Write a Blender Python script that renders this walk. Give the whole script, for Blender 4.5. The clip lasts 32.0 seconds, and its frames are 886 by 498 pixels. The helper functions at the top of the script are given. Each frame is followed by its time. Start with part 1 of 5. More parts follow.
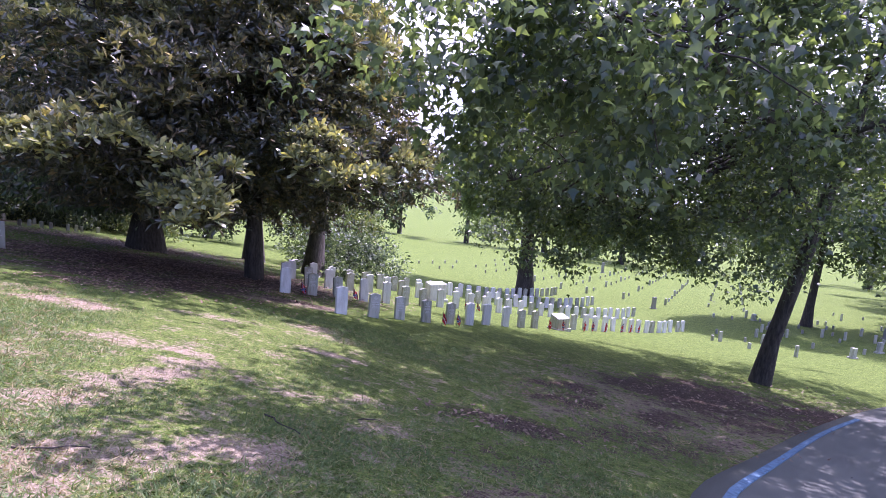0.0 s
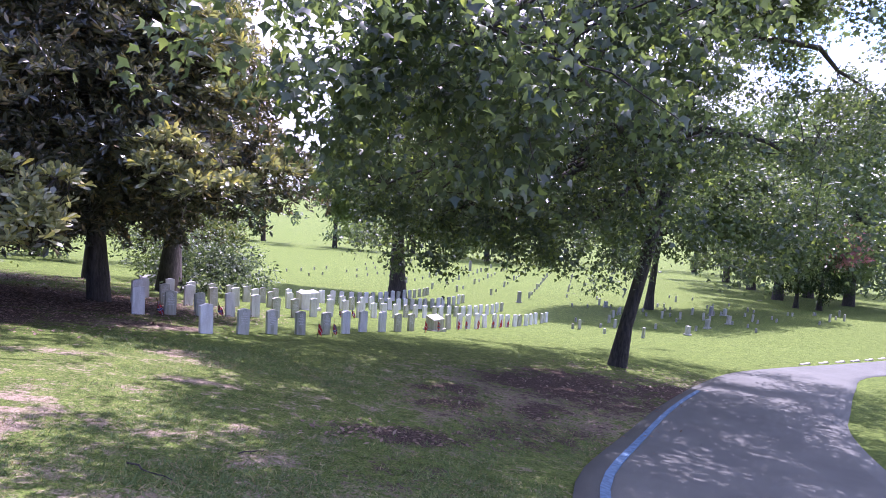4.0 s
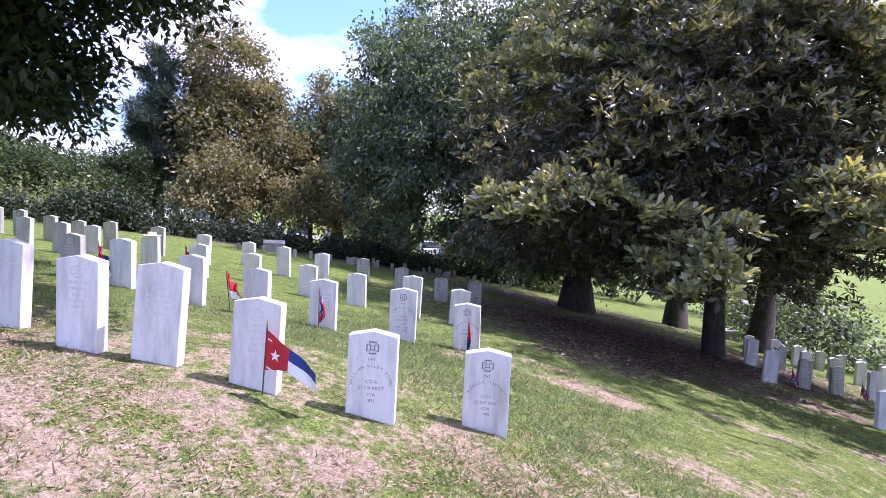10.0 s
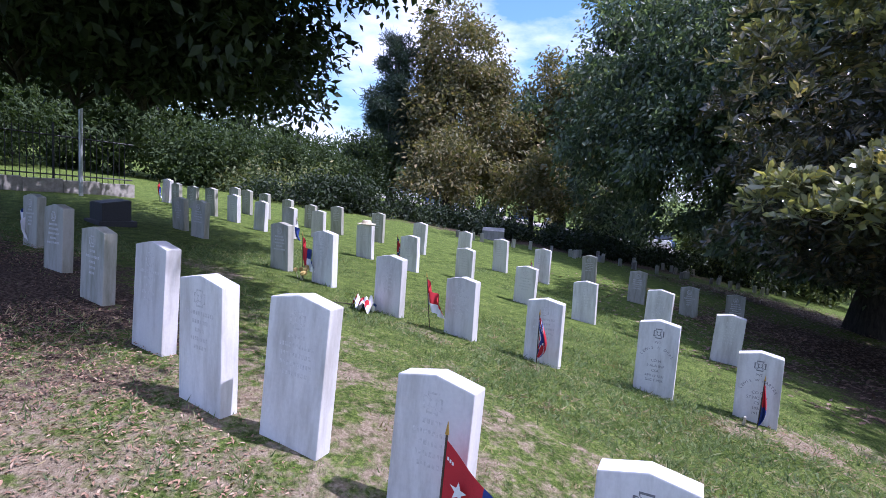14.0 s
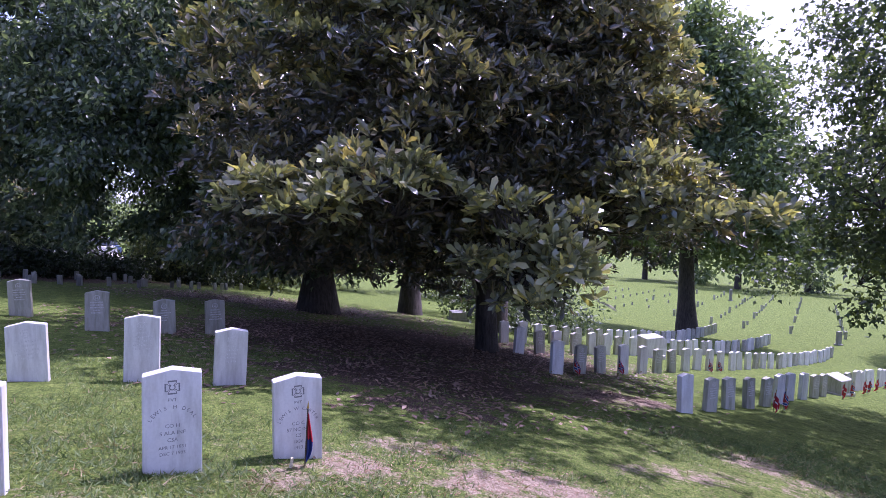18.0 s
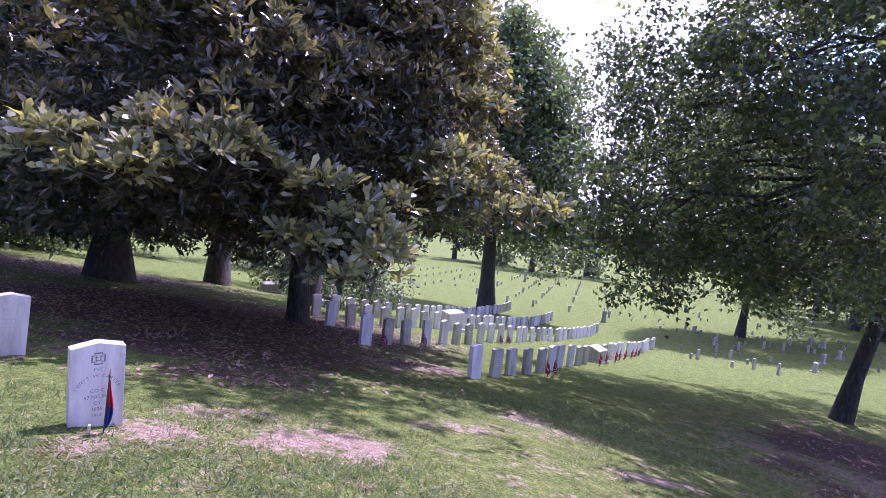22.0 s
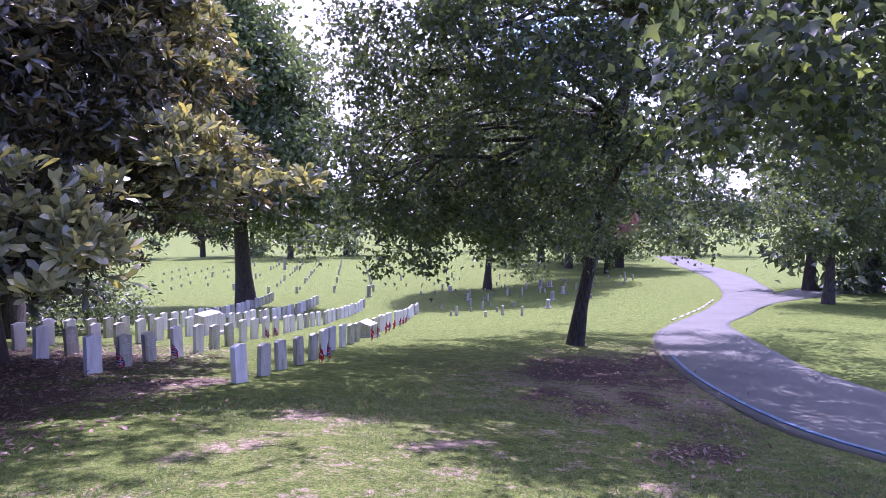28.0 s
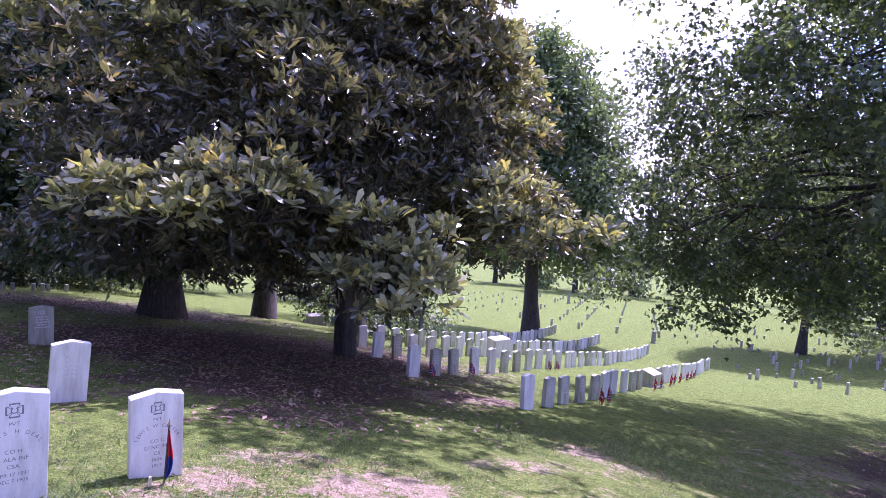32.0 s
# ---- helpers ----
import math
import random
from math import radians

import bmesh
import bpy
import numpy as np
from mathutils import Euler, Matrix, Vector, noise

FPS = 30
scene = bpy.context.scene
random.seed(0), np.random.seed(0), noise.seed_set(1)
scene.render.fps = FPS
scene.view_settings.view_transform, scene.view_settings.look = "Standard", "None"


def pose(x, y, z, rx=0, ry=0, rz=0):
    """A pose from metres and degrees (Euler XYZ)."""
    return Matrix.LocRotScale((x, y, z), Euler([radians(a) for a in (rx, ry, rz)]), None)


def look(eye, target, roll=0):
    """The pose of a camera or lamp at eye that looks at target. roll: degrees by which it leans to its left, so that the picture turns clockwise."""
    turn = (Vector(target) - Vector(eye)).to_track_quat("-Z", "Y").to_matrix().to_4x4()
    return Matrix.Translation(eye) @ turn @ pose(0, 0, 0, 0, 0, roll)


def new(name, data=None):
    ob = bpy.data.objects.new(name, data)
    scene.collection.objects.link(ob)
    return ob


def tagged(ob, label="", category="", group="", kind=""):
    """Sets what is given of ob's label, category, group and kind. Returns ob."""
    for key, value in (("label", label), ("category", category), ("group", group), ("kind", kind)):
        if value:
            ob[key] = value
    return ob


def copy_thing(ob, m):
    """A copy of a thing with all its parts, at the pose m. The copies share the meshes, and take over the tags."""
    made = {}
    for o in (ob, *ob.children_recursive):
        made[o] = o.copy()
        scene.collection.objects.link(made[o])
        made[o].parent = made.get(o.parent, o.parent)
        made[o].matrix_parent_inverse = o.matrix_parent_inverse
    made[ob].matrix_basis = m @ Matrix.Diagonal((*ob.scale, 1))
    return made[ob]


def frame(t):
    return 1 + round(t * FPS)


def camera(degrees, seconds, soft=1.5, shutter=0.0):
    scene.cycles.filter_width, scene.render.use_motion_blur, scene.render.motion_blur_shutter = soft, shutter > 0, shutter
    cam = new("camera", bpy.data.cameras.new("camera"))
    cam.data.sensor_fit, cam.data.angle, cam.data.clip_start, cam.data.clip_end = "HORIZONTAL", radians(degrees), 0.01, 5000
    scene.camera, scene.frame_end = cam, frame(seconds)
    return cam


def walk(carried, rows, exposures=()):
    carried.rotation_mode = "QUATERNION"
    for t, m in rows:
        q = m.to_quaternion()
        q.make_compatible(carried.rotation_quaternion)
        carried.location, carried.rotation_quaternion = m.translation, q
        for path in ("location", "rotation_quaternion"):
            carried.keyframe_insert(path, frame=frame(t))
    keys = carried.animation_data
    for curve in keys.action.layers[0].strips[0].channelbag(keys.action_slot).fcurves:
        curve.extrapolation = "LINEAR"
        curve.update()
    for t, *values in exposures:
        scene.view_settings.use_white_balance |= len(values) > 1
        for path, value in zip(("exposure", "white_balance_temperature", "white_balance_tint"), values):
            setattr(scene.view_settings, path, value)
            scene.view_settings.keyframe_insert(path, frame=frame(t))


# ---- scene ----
import itertools

# ---- camera and walk ----
CAMERA = camera(76.0, 32.0, soft=0.5)
PATH = [
    (0, (0.831, 0.05, 2.655), (0.592, 2.022, 2.426), 5.0),
    (0.5, (0.825, 0.17, 2.658), (0.657, 2.151, 2.435), 4.6),
    (1, (0.775, 0.25, 2.653), (0.714, 2.238, 2.441), 4.5),
    (1.5, (0.715, 0.261, 2.657), (0.781, 2.249, 2.453), 4.0),
    (2, (0.671, 0.231, 2.68), (0.869, 2.211, 2.479), 3.5),
    (2.5, (0.628, 0.182, 2.714), (0.956, 2.145, 2.511), 3.7),
    (4.5, (0.752, 0.209, 2.703), (0.844, 2.199, 2.527), 3.8),
    (5, (0.848, 0.153, 2.689), (0.763, 2.145, 2.525), 3.9),
    (5.5, (0.868, -0.102, 2.677), (0.619, 1.877, 2.528), 4.4),
    (6, (0.584, -0.582, 2.659), (0.19, 1.373, 2.511), 6.0),
    (6.5, (0.233, -0.529, 2.588), (-0.283, 1.395, 2.411), 6.3),
    (7, (-0.096, -0.189, 2.505), (-0.767, 1.684, 2.301), 5.8),
    (7.5, (-0.391, 0.061, 2.497), (-1.228, 1.868, 2.321), 4.5),
    (8, (-0.711, 0.159, 2.578), (-1.661, 1.91, 2.397), 2.5),
    (8.5, (-0.999, 0.378, 2.58), (-2.057, 2.072, 2.481), 2.3),
    (9, (-1.284, 0.64, 2.566), (-2.466, 2.253, 2.508), 2.9),
    (9.5, (-1.734, 0.861, 2.524), (-3.007, 2.403, 2.457), 2.8),
    (10, (-1.999, 1.064, 2.577), (-3.382, 2.503, 2.45), 3.0),
    (10.5, (-2.184, 1.312, 2.55), (-3.69, 2.623, 2.438), 2.3),
    (11, (-2.348, 1.53, 2.567), (-3.971, 2.695, 2.476), 2.6),
    (11.5, (-2.674, 1.632, 2.575), (-4.361, 2.697, 2.442), 2.8),
    (12, (-2.887, 1.72, 2.606), (-4.625, 2.691, 2.41), 3.3),
    (12.5, (-2.997, 1.916, 2.633), (-4.789, 2.776, 2.404), 3.9),
    (13, (-3.165, 1.975, 2.634), (-4.972, 2.8, 2.393), 4.7),
    (13.5, (-3.338, 2.031, 2.671), (-5.157, 2.828, 2.433), 4.0),
    (15.5, (-4.425, 2.49, 2.628), (-6.08, 3.601, 2.467), 2.5),
    (16, (-4.495, 2.705, 2.641), (-6.019, 3.99, 2.471), 2.4),
    (16.5, (-4.643, 2.701, 2.662), (-5.924, 4.224, 2.464), 2.1),
    (17, (-4.65, 2.681, 2.703), (-5.662, 4.393, 2.496), 1.5),
    (17.5, (-4.684, 2.763, 2.674), (-5.416, 4.617, 2.509), 1.4),
    (18, (-4.831, 2.869, 2.639), (-5.293, 4.81, 2.502), 1.6),
    (18.5, (-4.854, 2.79, 2.661), (-5.1, 4.767, 2.483), 3.4),
    (19, (-4.814, 2.685, 2.687), (-4.915, 4.671, 2.471), 5.3),
    (19.5, (-4.778, 2.556, 2.723), (-4.799, 4.545, 2.515), 6.8),
    (20, (-4.758, 2.448, 2.732), (-4.722, 4.44, 2.559), 7.8),
    (20.5, (-4.741, 2.391, 2.723), (-4.659, 4.384, 2.569), 8.2),
    (21, (-4.737, 2.379, 2.726), (-4.618, 4.369, 2.57), 7.9),
    (21.5, (-4.749, 2.4, 2.723), (-4.6, 4.388, 2.555), 7.3),
    (22, (-4.769, 2.443, 2.715), (-4.593, 4.427, 2.534), 6.6),
    (22.5, (-4.773, 2.486, 2.691), (-4.575, 4.468, 2.507), 5.5),
    (23, (-4.753, 2.462, 2.706), (-4.539, 4.441, 2.513), 4.5),
    (23.5, (-4.735, 2.408, 2.731), (-4.485, 4.381, 2.523), 3.5),
    (24, (-4.739, 2.413, 2.735), (-4.429, 4.376, 2.51), 2.0),
    (24.5, (-4.627, 2.649, 2.664), (-4.24, 4.596, 2.422), 0.7),
    (25, (-4.587, 2.849, 2.607), (-4.089, 4.771, 2.363), -0.1),
    (25.5, (-4.575, 2.999, 2.574), (-3.954, 4.886, 2.343), -0.0),
    (26, (-4.566, 3.093, 2.553), (-3.818, 4.936, 2.342), 0.4),
    (26.5, (-4.567, 3.132, 2.535), (-3.696, 4.922, 2.34), 0.8),
    (28.5, (-4.585, 3.063, 2.577), (-3.609, 4.799, 2.392), 1.0),
    (29, (-4.598, 2.923, 2.623), (-3.808, 4.751, 2.444), 1.1),
    (29.5, (-4.621, 2.65, 2.711), (-4.028, 4.552, 2.537), 0.6),
    (30, (-4.735, 2.326, 2.801), (-4.308, 4.274, 2.644), 1.1),
    (30.5, (-4.782, 2.321, 2.813), (-4.489, 4.295, 2.673), 2.0),
    (31, (-4.789, 2.478, 2.798), (-4.605, 4.465, 2.672), 2.7),
    (31.5, (-4.845, 2.577, 2.778), (-4.747, 4.571, 2.662), 3.5),
    (32, (-4.881, 2.583, 2.777), (-4.85, 4.58, 2.669), 4.0),
]
walk(CAMERA, [(t, look(eye, target, roll)) for t, eye, target, roll in PATH],
     exposures=[(0, 1.22, 5450, 54), (3, 1.2, 5450, 53), (6, 1.38, 5500, 53), (9, 1.16, 5550, 51), (11, 1.02, 5550, 43), (13, 0.46, 5350, 35), (17, 0.56, 5250, 47), (19, 0.9, 5300, 65), (24, 1.02, 5300, 70), (32, 1.2, 5300, 68)])

# ---- world and sun ----
SUN_BEARING, SUN_HEIGHT = radians(33), radians(60)      # bearing clockwise from +y
SUN_WAY = Vector((math.sin(SUN_BEARING) * math.cos(SUN_HEIGHT), math.cos(SUN_BEARING) * math.cos(SUN_HEIGHT), math.sin(SUN_HEIGHT)))
world = bpy.data.worlds.new("sky")
scene.world = world
world.use_nodes = True
wn, wl = world.node_tree.nodes, world.node_tree.links
wn.clear()
sky = wn.new("ShaderNodeTexSky")
sky.sky_type, sky.sun_disc = "NISHITA", False
sky.sun_elevation, sky.sun_rotation = SUN_HEIGHT, SUN_BEARING
sky.air_density, sky.dust_density, sky.ozone_density = 1.0, 1.6, 1.2
coord = wn.new("ShaderNodeTexCoord")
stretch = wn.new("ShaderNodeMapping")
stretch.inputs["Scale"].default_value = (1.0, 1.0, 2.6)
puffs = wn.new("ShaderNodeTexNoise")
puffs.inputs["Scale"].default_value, puffs.inputs["Detail"].default_value, puffs.inputs["Roughness"].default_value = 2.3, 9.0, 0.58
ramp = wn.new("ShaderNodeValToRGB")
ramp.color_ramp.elements[0].position, ramp.color_ramp.elements[1].position = 0.43, 0.62
mixer = wn.new("ShaderNodeMix")
mixer.data_type = "RGBA"
mixer.inputs["B"].default_value = (10.0, 10.1, 10.3, 1)
back = wn.new("ShaderNodeBackground")
back.inputs["Strength"].default_value = 0.12
wout = wn.new("ShaderNodeOutputWorld")
wl.new(coord.outputs["Generated"], stretch.inputs["Vector"])
wl.new(stretch.outputs["Vector"], puffs.inputs["Vector"])
haze = wn.new("ShaderNodeVectorMath")
haze.operation = "DOT_PRODUCT"
haze.inputs[1].default_value = (math.sin(SUN_BEARING), math.cos(SUN_BEARING), 0.0)
bright = wn.new("ShaderNodeMath")
bright.operation, bright.inputs[1].default_value = "MULTIPLY_ADD", 0.12
wl.new(coord.outputs["Generated"], haze.inputs[0])
wl.new(haze.outputs["Value"], bright.inputs[0])
wl.new(puffs.outputs["Fac"], bright.inputs[2])
wl.new(bright.outputs["Value"], ramp.inputs["Fac"])
wl.new(ramp.outputs["Color"], mixer.inputs["Factor"])
blue = wn.new("ShaderNodeMix")
blue.data_type, blue.blend_type = "RGBA", "MULTIPLY"
blue.inputs["Factor"].default_value = 1.0
blue.inputs["B"].default_value = (0.95, 1.25, 1.35, 1)
wl.new(sky.outputs["Color"], blue.inputs["A"])
wl.new(blue.outputs["Result"], mixer.inputs["A"])
wl.new(mixer.outputs["Result"], back.inputs["Color"])
wl.new(back.outputs["Background"], wout.inputs["Surface"])
sun = new("sun", bpy.data.lights.new("sun", "SUN"))
sun.data.energy, sun.data.angle, sun.data.color = 5.0, radians(0.53), (1.0, 0.95, 0.86)
sun.matrix_world = look(SUN_WAY * 100, (0, 0, 0))

# ---- materials ----


def material(name, rough=0.8):
    m = bpy.data.materials.new(name)
    m.use_nodes = True
    b = m.node_tree.nodes["Principled BSDF"]
    b.inputs["Roughness"].default_value = rough
    return m, m.node_tree.nodes, m.node_tree.links, b


def noise_node(n, l, scale, detail=4.0, rough=0.6, vector=None):
    t = n.new("ShaderNodeTexNoise")
    t.inputs["Scale"].default_value, t.inputs["Detail"].default_value, t.inputs["Roughness"].default_value = scale, detail, rough
    if vector:
        l.new(vector, t.inputs["Vector"])
    return t.outputs["Fac"]


def ramp_node(n, l, fac, stops):
    r = n.new("ShaderNodeValToRGB")
    e = r.color_ramp.elements
    while len(e) < len(stops):
        e.new(0.5)
    for item, (at, colour) in zip(e, stops):
        item.position, item.color = at, (*colour, 1)
    l.new(fac, r.inputs["Fac"])
    return r.outputs["Color"]


def mix_node(n, l, fac, a, b, mode="MIX"):
    x = n.new("ShaderNodeMix")
    x.data_type, x.blend_type = "RGBA", mode
    for key, v in (("Factor", fac), ("A", a), ("B", b)):
        if isinstance(v, (int, float)):
            x.inputs[key].default_value = v
        elif isinstance(v, tuple):
            x.inputs[key].default_value = (*v, 1)
        else:
            l.new(v, x.inputs[key])
    return x.outputs["Result"]


def bump_node(n, l, b, height, strength, distance=0.02):
    x = n.new("ShaderNodeBump")
    x.inputs["Strength"].default_value, x.inputs["Distance"].default_value = strength, distance
    l.new(height, x.inputs["Height"])
    l.new(x.outputs["Normal"], b.inputs["Normal"])


def plain(name, colour, rough=0.7, grain=30.0, spread=0.25, metal=0.0):
    m, n, l, b = material(name, rough)
    c = n.new("ShaderNodeTexCoord").outputs["Object"]
    f = noise_node(n, l, grain, 5, 0.6, c)
    lo, hi = tuple(v * (1 - spread) for v in colour), tuple(min(1, v * (1 + spread)) for v in colour)
    l.new(ramp_node(n, l, f, [(0.3, lo), (0.7, hi)]), b.inputs["Base Color"])
    b.inputs["Metallic"].default_value = metal
    bump_node(n, l, b, f, 0.25, 0.004)
    return m


def marble(name, base, dirt, amount):
    m, n, l, b = material(name, 0.55)
    c = n.new("ShaderNodeTexCoord").outputs["Object"]
    info = n.new("ShaderNodeObjectInfo").outputs["Random"]
    shift = n.new("ShaderNodeVectorMath")
    shift.operation = "ADD"
    comb = n.new("ShaderNodeCombineXYZ")
    times = n.new("ShaderNodeMath")
    times.operation = "MULTIPLY"
    times.inputs[1].default_value = 40.0
    l.new(info, times.inputs[0])
    l.new(times.outputs[0], comb.inputs[0])
    l.new(times.outputs[0], comb.inputs[2])
    l.new(c, shift.inputs[0])
    l.new(comb.outputs[0], shift.inputs[1])
    v = shift.outputs[0]
    streak = n.new("ShaderNodeMapping")
    streak.inputs["Scale"].default_value = (9, 9, 1.6)
    l.new(v, streak.inputs["Vector"])
    fine = noise_node(n, l, 55, 6, 0.7, v)
    runs = noise_node(n, l, 1.0, 6, 0.65, streak.outputs["Vector"])
    body = ramp_node(n, l, fine, [(0.25, tuple(x * 0.88 for x in base)), (0.7, base)])
    mask = ramp_node(n, l, runs, [(0.5 - 0.08 * amount, (0, 0, 0)), (0.74, (amount, amount, amount))])
    col = mix_node(n, l, mask, body, dirt)
    tone = ramp_node(n, l, info, [(0.0, (0.82, 0.81, 0.8)), (1.0, (1, 1, 1))])
    l.new(mix_node(n, l, 1.0, col, tone, "MULTIPLY"), b.inputs["Base Color"])
    bump_node(n, l, b, fine, 0.3, 0.003)
    return m


def leafy(name, dark, light, tip, gloss=0.45, through_light=0.35, yellow=0.1, shine=0.7):
    """A leaf: two greens and a rare third colour from leaf to leaf, shiny above, lit through."""
    m, n, l, b = material(name, gloss)
    isle = n.new("ShaderNodeNewGeometry").outputs["Random Per Island"]
    c = n.new("ShaderNodeTexCoord").outputs["Object"]
    wide = noise_node(n, l, 0.9, 3, 0.6, c)
    col = ramp_node(n, l, isle, [(0.0, dark), (0.55, light), (1 - yellow, light), (1.0, tip)])
    shade = ramp_node(n, l, wide, [(0.3, (0.72, 0.74, 0.72)), (0.7, (1.1, 1.08, 1.0))])
    col = mix_node(n, l, 1.0, col, shade, "MULTIPLY")
    l.new(col, b.inputs["Base Color"])
    b.inputs["Specular IOR Level"].default_value = shine
    t = n.new("ShaderNodeBsdfTranslucent")
    warm = mix_node(n, l, 1.0, col, (1.4, 1.5, 0.7), "MULTIPLY")
    l.new(warm, t.inputs["Color"])
    x = n.new("ShaderNodeMixShader")
    x.inputs["Fac"].default_value = through_light
    l.new(b.outputs["BSDF"], x.inputs[1])
    l.new(t.outputs["BSDF"], x.inputs[2])
    l.new(x.outputs["Shader"], n["Material Output"].inputs["Surface"])
    return m


def bark(name, dark, light, scale=9.0):
    m, n, l, b = material(name, 0.95)
    c = n.new("ShaderNodeTexCoord").outputs["Object"]
    mp = n.new("ShaderNodeMapping")
    mp.inputs["Scale"].default_value = (scale, scale, scale * 0.22)
    l.new(c, mp.inputs["Vector"])
    f = noise_node(n, l, 1.6, 8, 0.7, mp.outputs["Vector"])
    l.new(ramp_node(n, l, f, [(0.35, dark), (0.65, light)]), b.inputs["Base Color"])
    bump_node(n, l, b, f, 0.9, 0.05)
    return m


M_STONE = marble("white_marble", (0.8, 0.79, 0.77), (0.36, 0.34, 0.3), 0.75)
# aged marble; its dark tone also stands in for shade on some stones
M_STONE_OLD = marble("stained_marble", (0.5, 0.49, 0.42), (0.17, 0.18, 0.11), 0.9)
M_STONE_GREY = marble("grey_weathered_stone", (0.34, 0.33, 0.31), (0.12, 0.12, 0.1), 0.8)
M_CARVED = plain("carved_shadow_grey", (0.18, 0.18, 0.185), 0.8, 60)
M_CARVED_SOFT = plain("worn_carving", (0.6, 0.59, 0.57), 0.8, 60)
M_DARK_STONE = plain("dark_granite", (0.06, 0.06, 0.065), 0.6, 60)
M_BARK = bark("dark_bark", (0.02, 0.016, 0.013), (0.09, 0.075, 0.06))
M_BARK_GREY = bark("grey_bark", (0.05, 0.042, 0.035), (0.17, 0.15, 0.125), 6)
M_MAPLE = leafy("maple_leaf", (0.048, 0.072, 0.044), (0.1, 0.136, 0.075), (0.26, 0.31, 0.1), 0.36, 0.52, 0.2, 0.9)
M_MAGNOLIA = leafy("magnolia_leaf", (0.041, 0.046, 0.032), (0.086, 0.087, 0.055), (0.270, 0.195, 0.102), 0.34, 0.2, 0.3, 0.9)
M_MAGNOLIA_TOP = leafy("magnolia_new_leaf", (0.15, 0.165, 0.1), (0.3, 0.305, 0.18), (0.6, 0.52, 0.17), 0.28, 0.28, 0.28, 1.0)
# paler copy of the magnolia leaf; sun on the upper crown put into colour
M_MAGNOLIA_SUN = leafy("magnolia_sun_toned_leaf", (0.093, 0.100, 0.058), (0.186, 0.175, 0.097), (0.477, 0.375, 0.145), 0.32, 0.2, 0.3, 0.9)
M_OAK = leafy("broad_tree_leaf", (0.051, 0.079, 0.037), (0.114, 0.156, 0.070), (0.191, 0.228, 0.099), 0.55, 0.35, 0.1, 0.5)
M_FEATHER = leafy("grey_green_leaf", (0.03, 0.052, 0.031), (0.108, 0.15, 0.092), (0.33, 0.385, 0.25), 0.45, 0.38, 0.25, 0.6)
M_BROWN = leafy("browning_leaf", (0.088, 0.092, 0.045), (0.185, 0.168, 0.082), (0.34, 0.25, 0.13), 0.6, 0.3, 0.2, 0.3)
# leaf colour lowered to near black to hold the shade itself
M_SHADE = leafy("shade_toned_leaf", (0.014, 0.024, 0.013), (0.036, 0.056, 0.026), (0.07, 0.1, 0.045), 0.6, 0.2, 0.1, 0.35)
M_HEDGE = leafy("hedge_leaf", (0.026, 0.044, 0.02), (0.065, 0.096, 0.04), (0.12, 0.15, 0.06), 0.7, 0.3, 0.1, 0.2)
M_PINE = leafy("pine_needle", (0.02, 0.045, 0.03), (0.05, 0.085, 0.05), (0.08, 0.11, 0.06), 0.6, 0.15, 0.1)
M_BUSH = leafy("bush_leaf", (0.061, 0.092, 0.036), (0.140, 0.172, 0.067), (0.280, 0.253, 0.112), 0.6, 0.32, 0.15, 0.4)
M_FIELD_TREE = leafy("field_tree_leaf", (0.085, 0.125, 0.068), (0.165, 0.222, 0.11), (0.25, 0.31, 0.14), 0.5, 0.35, 0.15, 0.5)
M_PINK = leafy("pink_blossom", (0.45, 0.14, 0.22), (0.62, 0.28, 0.36), (0.1, 0.18, 0.05), 0.6, 0.3, 0.3)
M_BLADE = leafy("grass_blade", (0.09, 0.135, 0.056), (0.18, 0.245, 0.105), (0.36, 0.33, 0.18), 0.6, 0.4, 0.2, 0.4)
M_STRAW = leafy("dry_grass_blade", (0.22, 0.17, 0.09), (0.36, 0.29, 0.17), (0.15, 0.19, 0.06), 0.8, 0.25, 0.2)
M_LITTER = leafy("fallen_leaf", (0.13, 0.07, 0.045), (0.24, 0.15, 0.105), (0.38, 0.28, 0.2), 0.6, 0.1, 0.25)
M_CHIP = leafy("bark_chip", (0.2, 0.115, 0.08), (0.35, 0.22, 0.155), (0.5, 0.37, 0.28), 0.9, 0.0, 0.2, 0.1)
M_RED = plain("red_flag_cloth", (0.5, 0.02, 0.03), 0.75, 200, 0.12)
M_BLUE = plain("blue_flag_cloth", (0.02, 0.045, 0.22), 0.75, 200, 0.12)
M_WHITE = plain("white_flag_cloth", (0.8, 0.8, 0.8), 0.75, 200, 0.06)
M_STICK = plain("dark_wooden_stick", (0.06, 0.045, 0.03), 0.7, 80)
M_GOLD = plain("gilt_spear_tip", (0.5, 0.33, 0.08), 0.4, 80, 0.1, 0.7)
M_STRAWHAT = plain("woven_straw", (0.62, 0.55, 0.4), 0.9, 150)
M_FLOWER = plain("dried_flower_petal", (0.5, 0.35, 0.12), 0.9, 90)
M_CONCRETE = plain("weathered_concrete", (0.36, 0.33, 0.29), 0.9, 9, 0.3)
M_IRON = plain("black_painted_iron", (0.02, 0.02, 0.02), 0.5, 40, 0.2, 0.4)
M_POLE = plain("galvanised_pole", (0.55, 0.56, 0.57), 0.5, 20, 0.15, 0.5)
M_PAINT = plain("worn_blue_line", (0.1, 0.18, 0.26), 0.8, 14, 0.4)
